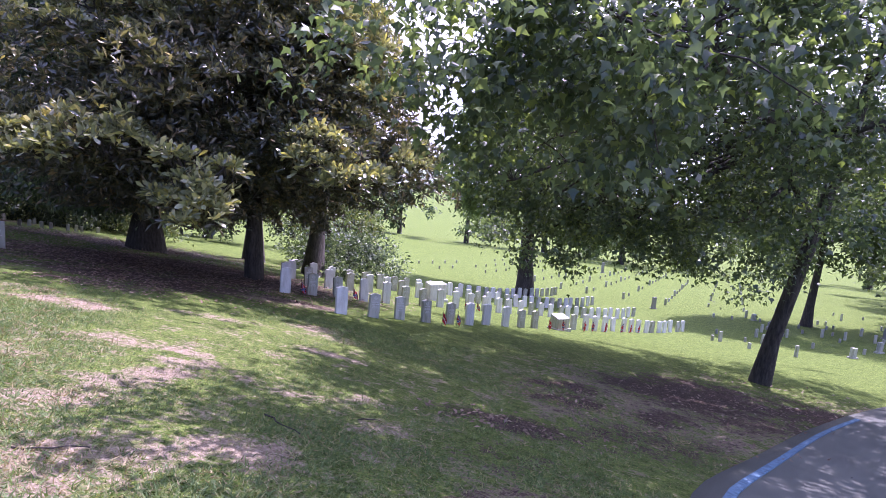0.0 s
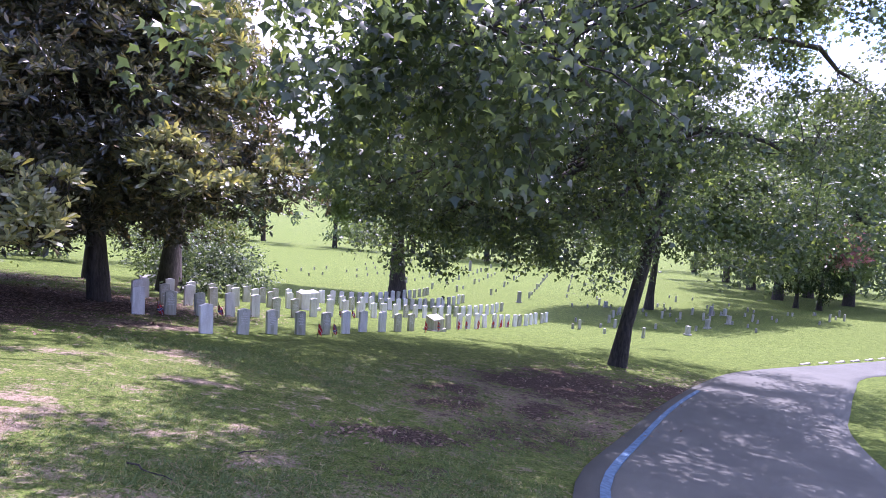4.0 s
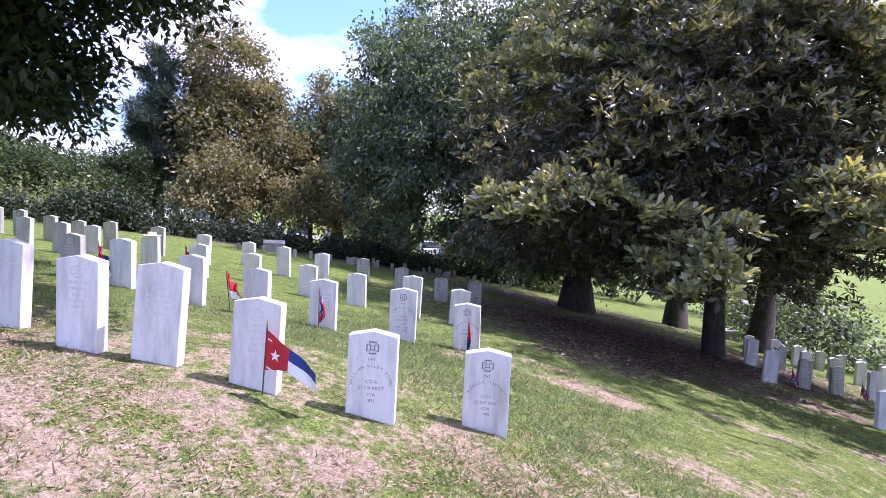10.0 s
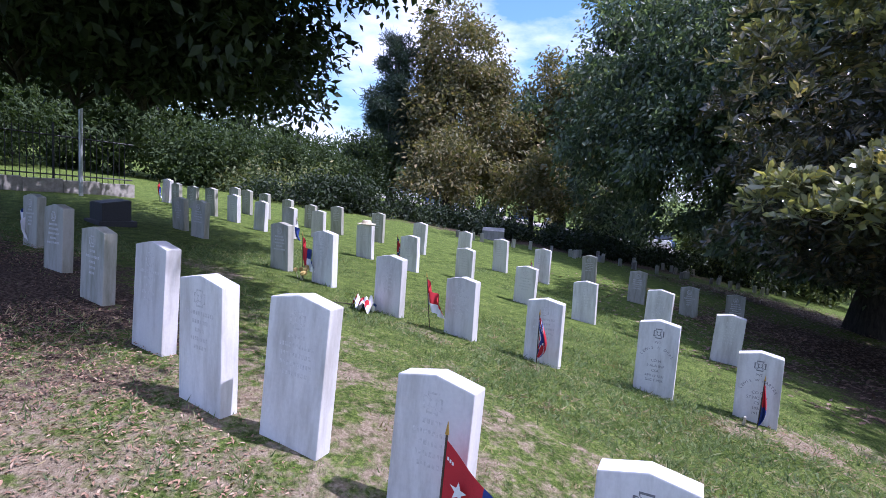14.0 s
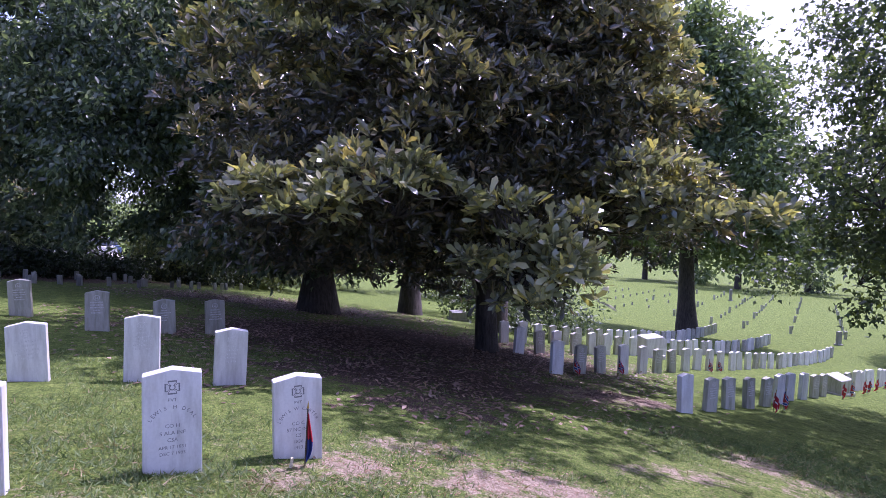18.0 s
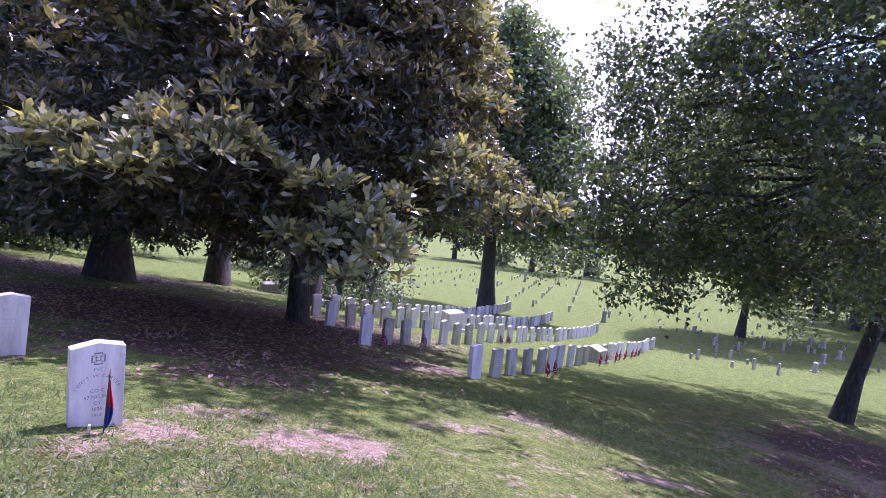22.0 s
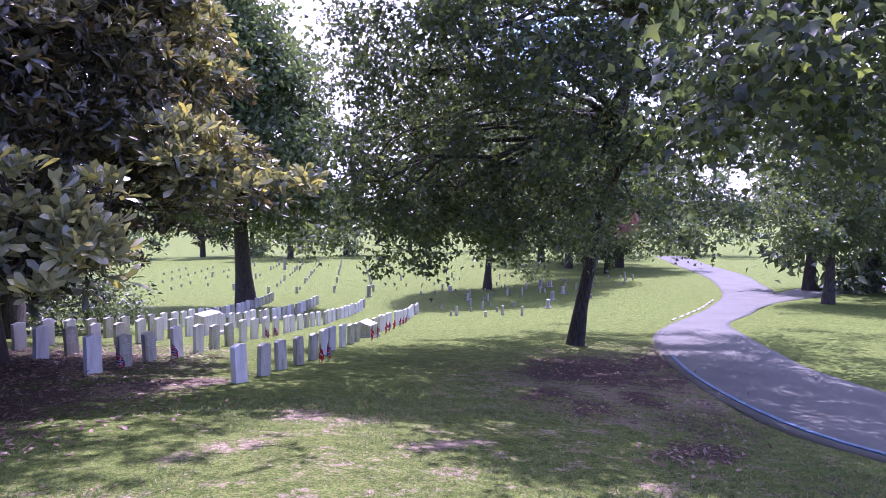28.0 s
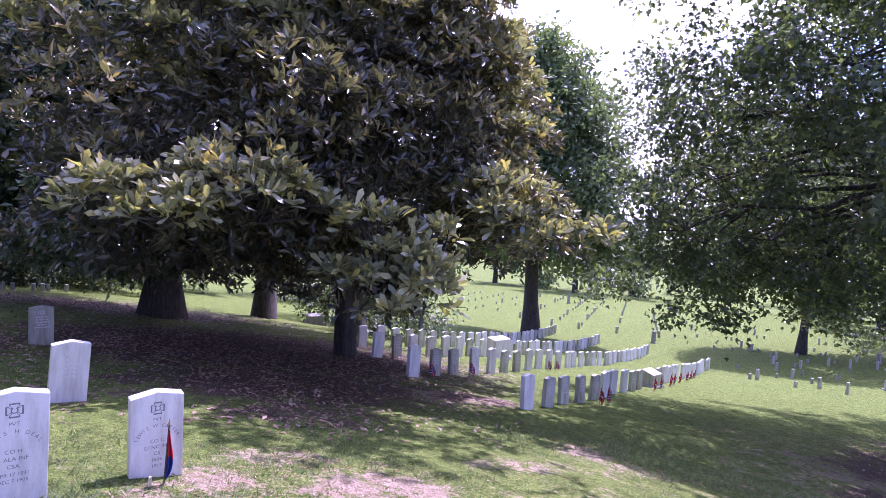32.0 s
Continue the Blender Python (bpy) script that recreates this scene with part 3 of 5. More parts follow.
def headstone(label, mat, h=STONE_H, w=STONE_W, t=STONE_T, lines=None, carved=M_CARVED_SOFT, emblem=True, seed=0, peak=0.035):
    top = thing("headstone", label, "headstone", "upright marble headstones")
    slab = part("slab", stone_bmesh(w, t, h, peak), mat, top, smooth=False)
    y = -t / 2 - 0.0015
    if emblem:
        part("emblem", emblem_bmesh(h - 0.115, y), carved, slab, "carved cross emblem")
    if lines is None:
        r, bm = random.Random(seed), bmesh.new()
        z = h - 0.2
        for q in range(5):
            half = r.uniform(0.03, 0.105)
            x = -half
            while x < half:
                step = r.uniform(0.008, 0.016)
                bar(bm, x, x + step, z, z + 0.02, y)
                x += step + 0.006
            z -= 0.043
        tagged(part("inscription", bm, M_CARVED_SOFT, slab, "worn carved lettering"), kind="stuff")
    elif lines:
        tagged(lettering("inscription", lines, y, carved, slab), kind="stuff")
    return top


PLAIN_LABEL = "white marble headstone with a shallow pointed top and worn lettering"
OLD_LABEL = "grey-stained marble headstone with a pointed top"
variants = {(old, h): headstone(OLD_LABEL if old else PLAIN_LABEL, M_STONE_OLD if old else M_STONE, h, seed=q) for q, (old, h) in enumerate(itertools.product((0, 1), (.6, .64, .68, .72)))}
low_variants = [headstone("white marble headstone standing in a long row", M_STONE, 0.66, w=.28, seed=5), headstone("greenish stained marble headstone in a long row", M_STONE_OLD, 0.64, w=.28, seed=6), headstone("white marble headstone standing in a long row", M_STONE, 0.7, w=.28, seed=7)]
rs = random.Random(11)


def stand(ob, x, y, face, lean=2.0, z=None, first=False):
    """Sets a stone, or a copy of it, on the ground; face: bearing in degrees of its front's way, from -y to +x."""
    m = pose(x, y, gz(x, y) if z is None else z, rs.uniform(-lean, lean), rs.uniform(-lean, lean), face + rs.uniform(-4, 4))
    if first:
        ob.matrix_basis = m
        return ob
    return copy_thing(ob, m)


FACE = 41        # fronts look down the slope, towards the lane
# row nearest the walk, named stones
named = [
    (-4.98, 3.53, 0.62, [("PVT", .032, .415, 0), ("WILLIAM RILEY STONE", .03, .370, .127), ("CO A", .034, .260, 0), ("57 VA REGT", .034, .215, 0), ("CSA", .034, .170, 0), ("1833", .03, .130, 0)]),
    (-4.62, 4.34, 0.62, [("PVT", .032, .415, 0), ("ROBERT THOMAS", .033, .370, .135), ("CO F", .034, .260, 0), ("42 NC RGT", .034, .215, 0), ("CSA", .034, .170, 0), ("1908", .03, .130, 0)]),
    (-7.28, 5.89, 0.66, [("PVT", .032, .455, 0), ("LEWIS H DEAL", .034, .410, .138), ("CO H", .034, .290, 0), ("5 ALA INF", .034, .245, 0), ("CSA", .034, .200, 0), ("APR 17 1831", .03, .155, 0), ("DEC 7 1905", .03, .115, 0)]),
    (-6.75, 6.54, 0.62, [("PVT", .032, .415, 0), ("LEWIS W CARTER", .034, .370, .132), ("CO C", .036, .260, 0), ("57 NC INF", .036, .215, 0), ("CS", .036, .170, 0), ("1836", .034, .125, 0), ("1913", .034, .080, 0)]),
]
for x, y, h, lines in named:
    s = headstone("white marble headstone with a carved cross and legible name", M_STONE, h, lines=lines, carved=M_CARVED)
    stand(s, x, y, FACE - 3, 1.5, first=True)
# last value 1: darker marble, also picked to paint stones standing in shade
NEAR = [(-5.56, 2.97, 0.64, 0), (-6.16, 2.54, 0.72, 0), (-6.59, 2.18, 0.68, 0), (-7.5, 1.89, 0.68, 0), (-8.6, 4.59, 0.6, 0), (-7.93, 5.13, 0.6, 0), (-9.3, 4.06, 0.64, 0), (-10.6, 3.64, 0.68, 0),
        (-8.53, 8.34, 0.64, 0), (-11.44, 3.24, 0.64, 1), (-12.71, 5.58, 0.64, 0), (-15.62, 6.9, 0.72, 0), (-12.42, 6.51, 0.6, 0), (-16.17, 8.33, 0.64, 0), (-14.43, 8.39, 0.72, 0), (-10.97, 6.85, 0.6, 0),
        (-13.54, 8.89, 0.72, 0), (-14.44, 10.87, 0.68, 1), (-10.12, 7.34, 0.6, 0), (-12.41, 10.47, 0.68, 1), (-9.32, 7.94, 0.72, 0), (-11.76, 11.25, 0.6, 1), (-11.3, 12, 0.64, 1), (-13.81, 5.1, 0.64, 0),
        (-16.94, 6.32, 0.72, 1), (-17.9, 5.54, 0.68, 1), (-16.45, 4.76, 0.6, 0), (-15.57, 3.98, 0.64, 0), (-16.34, 3.49, 0.64, 0), (-17.44, 3.02, 0.64, 0), (-18.41, 2.58, 0.68, 1), (-19.31, 3.93, 0.68, 1),
        (-19.86, 3.52, 0.68, 1), (-20.28, 3.21, 0.68, 1), (-19.68, 2.15, 0.6, 1), (-20.18, 1.78, 0.6, 1), (-20.83, 1.52, 0.64, 0), (-18.33, 4.95, 0.6, 1), (-18.6, 4.41, 0.64, 1), (-14.77, 1.95, 0.6, 1),
        (-13.95, 2.25, 0.64, 1), (-8.71, 1.43, 0.6, 1), (-9.96, 0.95, 0.64, 1), (-11.72, 0.4, 0.6, 1)]
for x, y, h, old in NEAR:
    stand(variants[old, h], x, y, FACE - 5, 2.2)


def row(stones, a, b, count, skip=(), face=FACE, early=(0, 1, 1, 2)):
    for q in range(count):
        s = q / (count - 1)
        if q in skip:
            continue
        x, y = a[0] + (b[0] - a[0]) * s + rs.uniform(-.05, .05), a[1] + (b[1] - a[1]) * s + rs.uniform(-.05, .05)
        stand(stones[rs.choice((0, 0, 1, 2)) if q > 9 else rs.choice(early if q else (0, 2))], x, y, face, 2.5)


row(low_variants, (-3.0, 12.8), (11.3, 34.6), 27, skip=(10, 11), early=(1, 1, 1, 2))
# its early stones take the darker marble partly as painted shade
row(low_variants, (-5.2, 14.6), (9.3, 38.6), 29, early=(1, 1, 1, 2))
row(low_variants, (-6.2, 17.0), (7.0, 41.6), 29, skip=(8, 9))
row(low_variants, (-7.2, 18.2), (4.6, 44.6), 29, skip=(0,))
for ob in [*variants.values(), *low_variants]:
    for o in (*ob.children_recursive, ob):
        bpy.data.objects.remove(o)

# ---- trees ----
LEAF = {
    "oval": ([(0, 0, 0), (.42, -.24, .07), (1, 0, -.05), (.42, .24, .07)], [(0, 1, 2), (0, 2, 3)]),
    "long": ([(0, 0, 0), (.55, -.165, .07), (1, 0, -.04), (.55, .165, .07)], [(0, 1, 2), (0, 2, 3)]),
    "lobed": ([(0, 0, 0), (.28, -.5, -.06), (.48, -.2, .04), (1, 0, -.1), (.48, .2, .04), (.28, .5, -.06)], [(0, 1, 2), (0, 2, 4), (2, 3, 4), (0, 4, 5)]),
    "spoon": ([(0, 0, 0), (.4, -.1, .05), (.78, -.16, .03), (1, 0, -.05), (.78, .16, .03), (.4, .1, .05)], [(0, 1, 5), (1, 2, 4), (1, 4, 5), (2, 3, 4)]),
    "needle": ([(0, 0, 0), (.5, -.05, .02), (1, 0, 0), (.5, .05, .02)], [(0, 1, 2), (0, 2, 3)]),
}


def leaf_mesh(name, at, way, size, shape, mat, rng, sway=0.5, flat=0.6):
    """One mesh of many leaves: each from its place along its way, turned a little at random; flat: how far the blades lie level."""
    k = len(at)
    verts, faces = LEAF[shape]
    verts, faces = np.array(verts), np.array(faces)
    u = way + rng.normal(0, sway, (k, 3))
    u /= np.linalg.norm(u, axis=1, keepdims=True) + 1e-9
    up = rng.normal(0, 1, (k, 3)) * (1 - flat)
    up[:, 2] += flat
    v = np.cross(up, u)
    v /= np.linalg.norm(v, axis=1, keepdims=True) + 1e-9
    w = np.cross(u, v)
    s = (size * rng.uniform(0.65, 1.25, k) * np.ones(k))[:, None, None]
    p = at[:, None, :] + s * (verts[None, :, :1] * u[:, None, :] + verts[None, :, 1:2] * v[:, None, :] + verts[None, :, 2:] * w[:, None, :])
    f = faces[None] + (np.arange(k) * len(verts))[:, None, None]
    me = bpy.data.meshes.new(name)
    nv, nf = k * len(verts), k * len(faces)
    me.vertices.add(nv)
    me.loops.add(nf * 3)
    me.polygons.add(nf)
    me.vertices.foreach_set("co", p.ravel().astype(np.float32))
    me.loops.foreach_set("vertex_index", f.ravel().astype(np.int32))
    me.polygons.foreach_set("loop_start", np.arange(nf, dtype=np.int32) * 3)
    me.materials.append(mat)
    me.update(calc_edges=True)
    return me


def tube(path, radii, sides, v, f, rng=None, flare=0.0):
    """Adds a bent round limb to the lists v and f."""
    path = [Vector(p) for p in path]
    base = len(v)
    for i, p in enumerate(path):
        way = (path[min(i + 1, len(path) - 1)] - path[max(i - 1, 0)]).normalized()
        a = way.cross(Vector((0.3, 1, 0.1))).normalized()
        b = way.cross(a)
        for q in range(sides):
            t = 2 * math.pi * q / sides
            r = radii[i] * (1 + (0.12 * math.sin(3 * t + i) + flare * max(0, 1 - i / 2) * abs(math.sin(2.5 * t))))
            v.append(tuple(p + a * (r * math.cos(t)) + b * (r * math.sin(t))))
    for i in range(len(path) - 1):
        for q in range(sides):
            c, d = base + i * sides + q, base + i * sides + (q + 1) % sides
            f.append((c, d, d + sides, c + sides))


def bent(a, b, sag, k, rng, wobble):
    a, b = Vector(a), Vector(b)
    out = []
    for i in range(k):
        s = i / (k - 1)
        p = a.lerp(b, s)
        p.z += sag * 4 * s * (1 - s)
        if 0 < i < k - 1:
            p += Vector(rng.normal(0, wobble, 3))
        out.append(p)
    return out


def crown_points(blobs, rng, count, hollow=0.62, rough=0.5, pad=0.0, each=13):
    """Twig ends gathered in drooping pads of foliage over uneven ovals (x, y, z, rx, ry, rz); and the ways out from their middles."""
    vol = np.array([b[3] * b[4] + b[4] * b[5] + b[3] * b[5] for b in blobs])
    share = np.maximum(1, (count / each * vol / vol.sum()).astype(int))
    pts, ways = [], []
    for (x, y, z, rx, ry, rz), k in zip(blobs, share):
        size = pad or min(1.25, max(0.28, 0.24 * (rx * ry * rz) ** (1 / 3)))
        d = rng.normal(0, 1, (k, 3))
        d /= np.linalg.norm(d, axis=1, keepdims=True)
        ph = rng.uniform(0, 6.28, (7, 1))
        wv = rng.normal(0, 2.6, (7, 3))
        bump = 1 + rough * np.sin(wv @ d.T + ph).mean(0)
        r = (hollow + (1 - hollow) * rng.uniform(0, 1, k) ** 0.6) * bump
        mid = np.array([x, y, z]) + d * np.array([rx, ry, rz]) * r[:, None]
        wide = size * rng.uniform(0.6, 1.35, k)
        a, q = rng.uniform(0, 2 * math.pi, (k, each)), rng.uniform(0, 1, (k, each)) ** 0.6
        out = np.stack([np.cos(a) * q, np.sin(a) * q, -0.42 * q * q + rng.normal(0, 0.13, (k, each))], -1)
        tilt = d[:, None, :2] * wide[:, None, None]
        p = mid[:, None, :] + out * wide[:, None, None]
        p[:, :, 2] -= 0.35 * (out[:, :, :2] * tilt).sum(-1)
        pts.append(p.reshape(-1, 3))
        ways.append((d[:, None, :] * 0.5 + out * np.array([1, 1, 0.6])).reshape(-1, 3))
    return np.concatenate(pts), np.concatenate(ways)


def tree(name, label, trunk, radius, blobs, mat, count, per, spread, size, shape="oval", bark_mat=M_BARK, seed=1, category="tree", droop=0.25, hollow=0.6, rough=0.5, twigs=26,
         floor=0.0, sway=0.6, flat=0.55, group="", sides=12, pad=0.0, limbs=0.42):
    """trunk: the points of the stem from the ground up. Limbs run from it to the blobs, twigs from limbs to twig ends."""
    rng = np.random.default_rng(seed)
    base = Vector(trunk[0])
    top = thing(name, label, category, group, at=base)
    rel = [Vector(p) - base for p in trunk]
    v, f = [], []
    path = [rel[0] - Vector((0, 0, 0.4))] + rel
    radii = [radius * 1.5, radius * 1.25] + [radius * (1 - 0.55 * i / len(rel)) for i in range(1, len(rel))]
    tube(path, radii, sides, v, f, rng, 0.25)
    part("trunk", mesh_of("trunk", v, f, bark_mat, smooth=True), bark_mat, top)
    pts, ways = crown_points(blobs, rng, count, hollow, rough, pad)
    pts -= np.array(base)
    ground_at = ground_z(pts[:, 0] + base.x, pts[:, 1] + base.y) - base.z
    keep = pts[:, 2] > ground_at + floor
    pts, ways = pts[keep], ways[keep]
    for x, y, z, rx, ry, rz in blobs:
        v, f = [], []
        goal = Vector((x, y, z)) - base
        start = rel[-1] if goal.z > rel[-1].z * 0.8 or len(rel) < 3 else rel[-2]
        limb = bent(start, goal, 0.12 * (goal - start).length * rng.uniform(0.2, 1), 7, rng, 0.05 * (goal - start).length / 3)
        tube(limb, list(np.linspace(radius * limbs, radius * 0.12, 7)), 7, v, f)
        near = pts[np.argsort(((pts - np.array(goal)) / np.array([rx, ry, rz])) ** 2 @ np.ones(3))]
        for q in rng.integers(0, min(len(near), 160), twigs):
            s = limb[rng.integers(4, 7)]
            far = float((Vector(near[q]) - s).length)
            if far > 2.4:
                continue
            tube(bent(s, near[q], 0.12 * far, 5, rng, 0.07 * far), list(np.linspace(radius * 0.075, 0.006, 5)), 4, v, f)
        part("limb", mesh_of("limb", v, f, bark_mat, smooth=True), bark_mat, top)
    at = np.repeat(pts, per, 0) + rng.normal(0, spread, (len(pts) * per, 3))
    way = np.repeat(ways, per, 0) * 0.6 + rng.normal(0, 0.5, (len(pts) * per, 3))
    way[:, 2] -= droop
    tagged(part("crown", leaf_mesh("crown", at, way, size, shape, mat, rng, sway, flat), mat, top), kind="stuff")
    return top


# street-side maple with low spreading boughs
MX, MY = 8.3, 17.0
MZ = gz(MX, MY)
tree("maple_tree", "maple with a dark leaning trunk and low spreading green crown", [(MX, MY, MZ), (MX + .14, MY - .08, MZ + 1.3), (MX + .4, MY - .2, MZ + 2.9), (MX + .65, MY - .35, MZ + 4.6), (MX + 1.1, MY - .5, MZ + 7.2), (MX + 1.5, MY - .7, MZ + 10.5)], 0.23,
     [(8.9, 16.9, 7.6, 7.2, 7, 4.8), (5.4, 15.6, 4, 4.6, 4.2, 2.8), (4.0, 16.9, 4.4, 4, 3.8, 3.5), (2.3, 18.4, 2, 2.3, 2.1, 1.6), (12.2, 14.8, 4.2, 4.4, 4.2, 3.5), (9.6, 20.4, 3.8, 4.4, 3.8, 3), (4.2, 11.6, 5, 3.4, 3, 2.2),
      (13.0, 19.4, 5, 4.2, 4.2, 3.5), (6.4, 19.0, 2, 3.2, 2.8, 1.7), (2.2, 12.7, 6, 2.6, 2.4, 1.3), (3.4, 14.2, 6.6, 2.8, 2.6, 1.5), (1.7, 15.3, 5.4, 2.2, 2, 1.2), (1.8, 16.2, 4.2, 1.9, 1.7, 1.4), (0.7, 15.2, 2.9, 1.4, 1.2, 1),
      (2.1, 17.1, 5.8, 2, 1.8, 1.4), (1.5, 17.7, 1.2, 1.7, 1.5, 1.3), (3.0, 15.8, 2.8, 2, 1.8, 1.3), (17.4, 17.8, 6.4, 3.6, 3.6, 3), (6.6, 15.2, 2.4, 3.2, 2.6, 1.2), (4.0, 16.8, 2, 2.6, 2.2, 1.2),
      (4.4, 19.8, 5.6, 3, 2.4, 2), (3.1, 18.9, 4.4, 2.4, 2, 1.6), (7.9, 21.3, 6, 3.4, 2.6, 2.2), (3.2, 17.5, 4.2, 3, 2.6, 2.8), (2.0, 17.0, 2.6, 2.2, 2, 1.6),
      # ovals at z 8.5 and up are unseen, added to shade the lawn
      (4.0, 16.3, 7, 3, 2.6, 2), (4.2, 11.7, 9.2, 2.8, 2.4, 1.1), (4.7, 13.6, 9.4, 2.6, 2.2, 1), (3.7, 11.2, 9.8, 1.8, 1.6, 0.8), (3.7, 16.3, 1.9, 2.2, 2, 0.8),
      (4.5, 10.5, 8.8, 3.0, 2.6, 1.0), (7.5, 11.5, 9.0, 3.0, 2.6, 1.0), (2.4, 9.2, 8.5, 2.2, 2.0, .9), (5.5, 13.5, 9.4, 2.6, 2.4, 1.0), (10.5, 12.0, 9.2, 2.8, 2.4, 1.0)],
     M_MAPLE, 7000, 15, 0.2, 0.14, "lobed", seed=4, droop=0.5, hollow=0.4, rough=0.85, twigs=16, floor=2.2, sides=14, pad=.68, limbs=.5)
# dense upper boughs, added out of view to shade the lawn
rng_u = np.random.default_rng(19)
upper = [(3.2, 14.2, 8.9, 2.4, 2.0, .6), (5.6, 12.6, 9.3, 2.6, 2.2, .6), (2.0, 12.0, 9.3, 1.7, 1.5, .5), (8.0, 14.6, 9.0, 2.8, 2.4, .6), (6.2, 16.6, 9.2, 2.4, 2.2, .6), (9.6, 12.2, 9.4, 2.4, 2.0, .5), (4.4, 10.8, 9.5, 1.8, 1.4, .5), (11.6, 16.6, 9.0, 2.6, 2.4, .6), (7.6, 10.6, 9.6, 2.0, 1.5, .5), (12.4, 13.4, 9.3, 2.2, 2.0, .5), (1.2, 16.2, 9.4, 1.8, 1.5, .5), (2.8, 9.8, 9.6, 1.5, 1.2, .4)]
pts, ways = crown_points(upper, rng_u, 4200, 0.1, 0.5, .6)
maple = bpy.data.objects["maple_tree"]
at = np.repeat(pts, 11, 0) + rng_u.normal(0, 0.2, (len(pts) * 11, 3)) - np.array(maple.location)
way = np.repeat(ways, 11, 0) * 0.5 + rng_u.normal(0, 0.5, (len(at), 3))
tagged(part("upper_crown", leaf_mesh("upper_crown", at, way, 0.17, "lobed", M_MAPLE, rng_u, 0.5, 0.5), M_MAPLE, maple), kind="stuff")
# its long bough that hangs close to the path
rng_b = np.random.default_rng(12)
bough_blobs = [(-.2, 5.6, 4.3, 1.2, 1.0, .9), (.5, 6.6, 5.3, 1.3, 1.2, .9), (1.5, 5.4, 4.3, 1.7, 1.4, 1.0), (2.7, 6.2, 4.0, 1.5, 1.4, 1.1), (.6, 5.8, 4.3, 1.4, 1.3, 1.1), (3.6, 5.6, 5.0, 1.6, 1.5, 1.0), (1.2, 6.4, 3.5, 1.5, 1.2, .9), (3.2, 7.0, 6.4, 2.2, 1.8, 1.1), (4.8, 6.8, 6.6, 2.2, 2.0, 1.1)]
bough = bpy.data.objects["maple_tree"]
pts, ways = crown_points(bough_blobs, rng_b, 1350, 0.2, 0.5, .5)
org = np.array(bough.location)
at = np.repeat(pts, 10, 0) + rng_b.normal(0, 0.14, (len(pts) * 10, 3)) - org
way = np.repeat(ways, 10, 0) * 0.5 + rng_b.normal(0, 0.5, (len(at), 3))
way[:, 2] -= 0.7
low_leaves = part("low_bough_leaves", leaf_mesh("low_bough_leaves", at, way, 0.12, "lobed", M_MAPLE, rng_b, 0.5, 0.5), M_MAPLE, bough)
tagged(low_leaves, kind="stuff")
v, f = [], []
limb = bent(Vector((MX + .65, MY - .35, MZ + 4.6)) - bough.location, Vector((1.6, 5.6, 4.3)) - bough.location, 0.9, 10, rng_b, 0.08)
tube(limb, list(np.linspace(0.11, 0.02, 10)), 7, v, f)
for q in range(34):
    s = limb[rng_b.integers(6, 10)]
    tube(bent(s, pts[rng_b.integers(len(pts))] - org, 0.08, 4, rng_b, 0.05), [0.018, 0.013, 0.009, 0.004], 4, v, f)
part("low_bough", mesh_of("low_bough", v, f, M_BARK, smooth=True), M_BARK, bough)


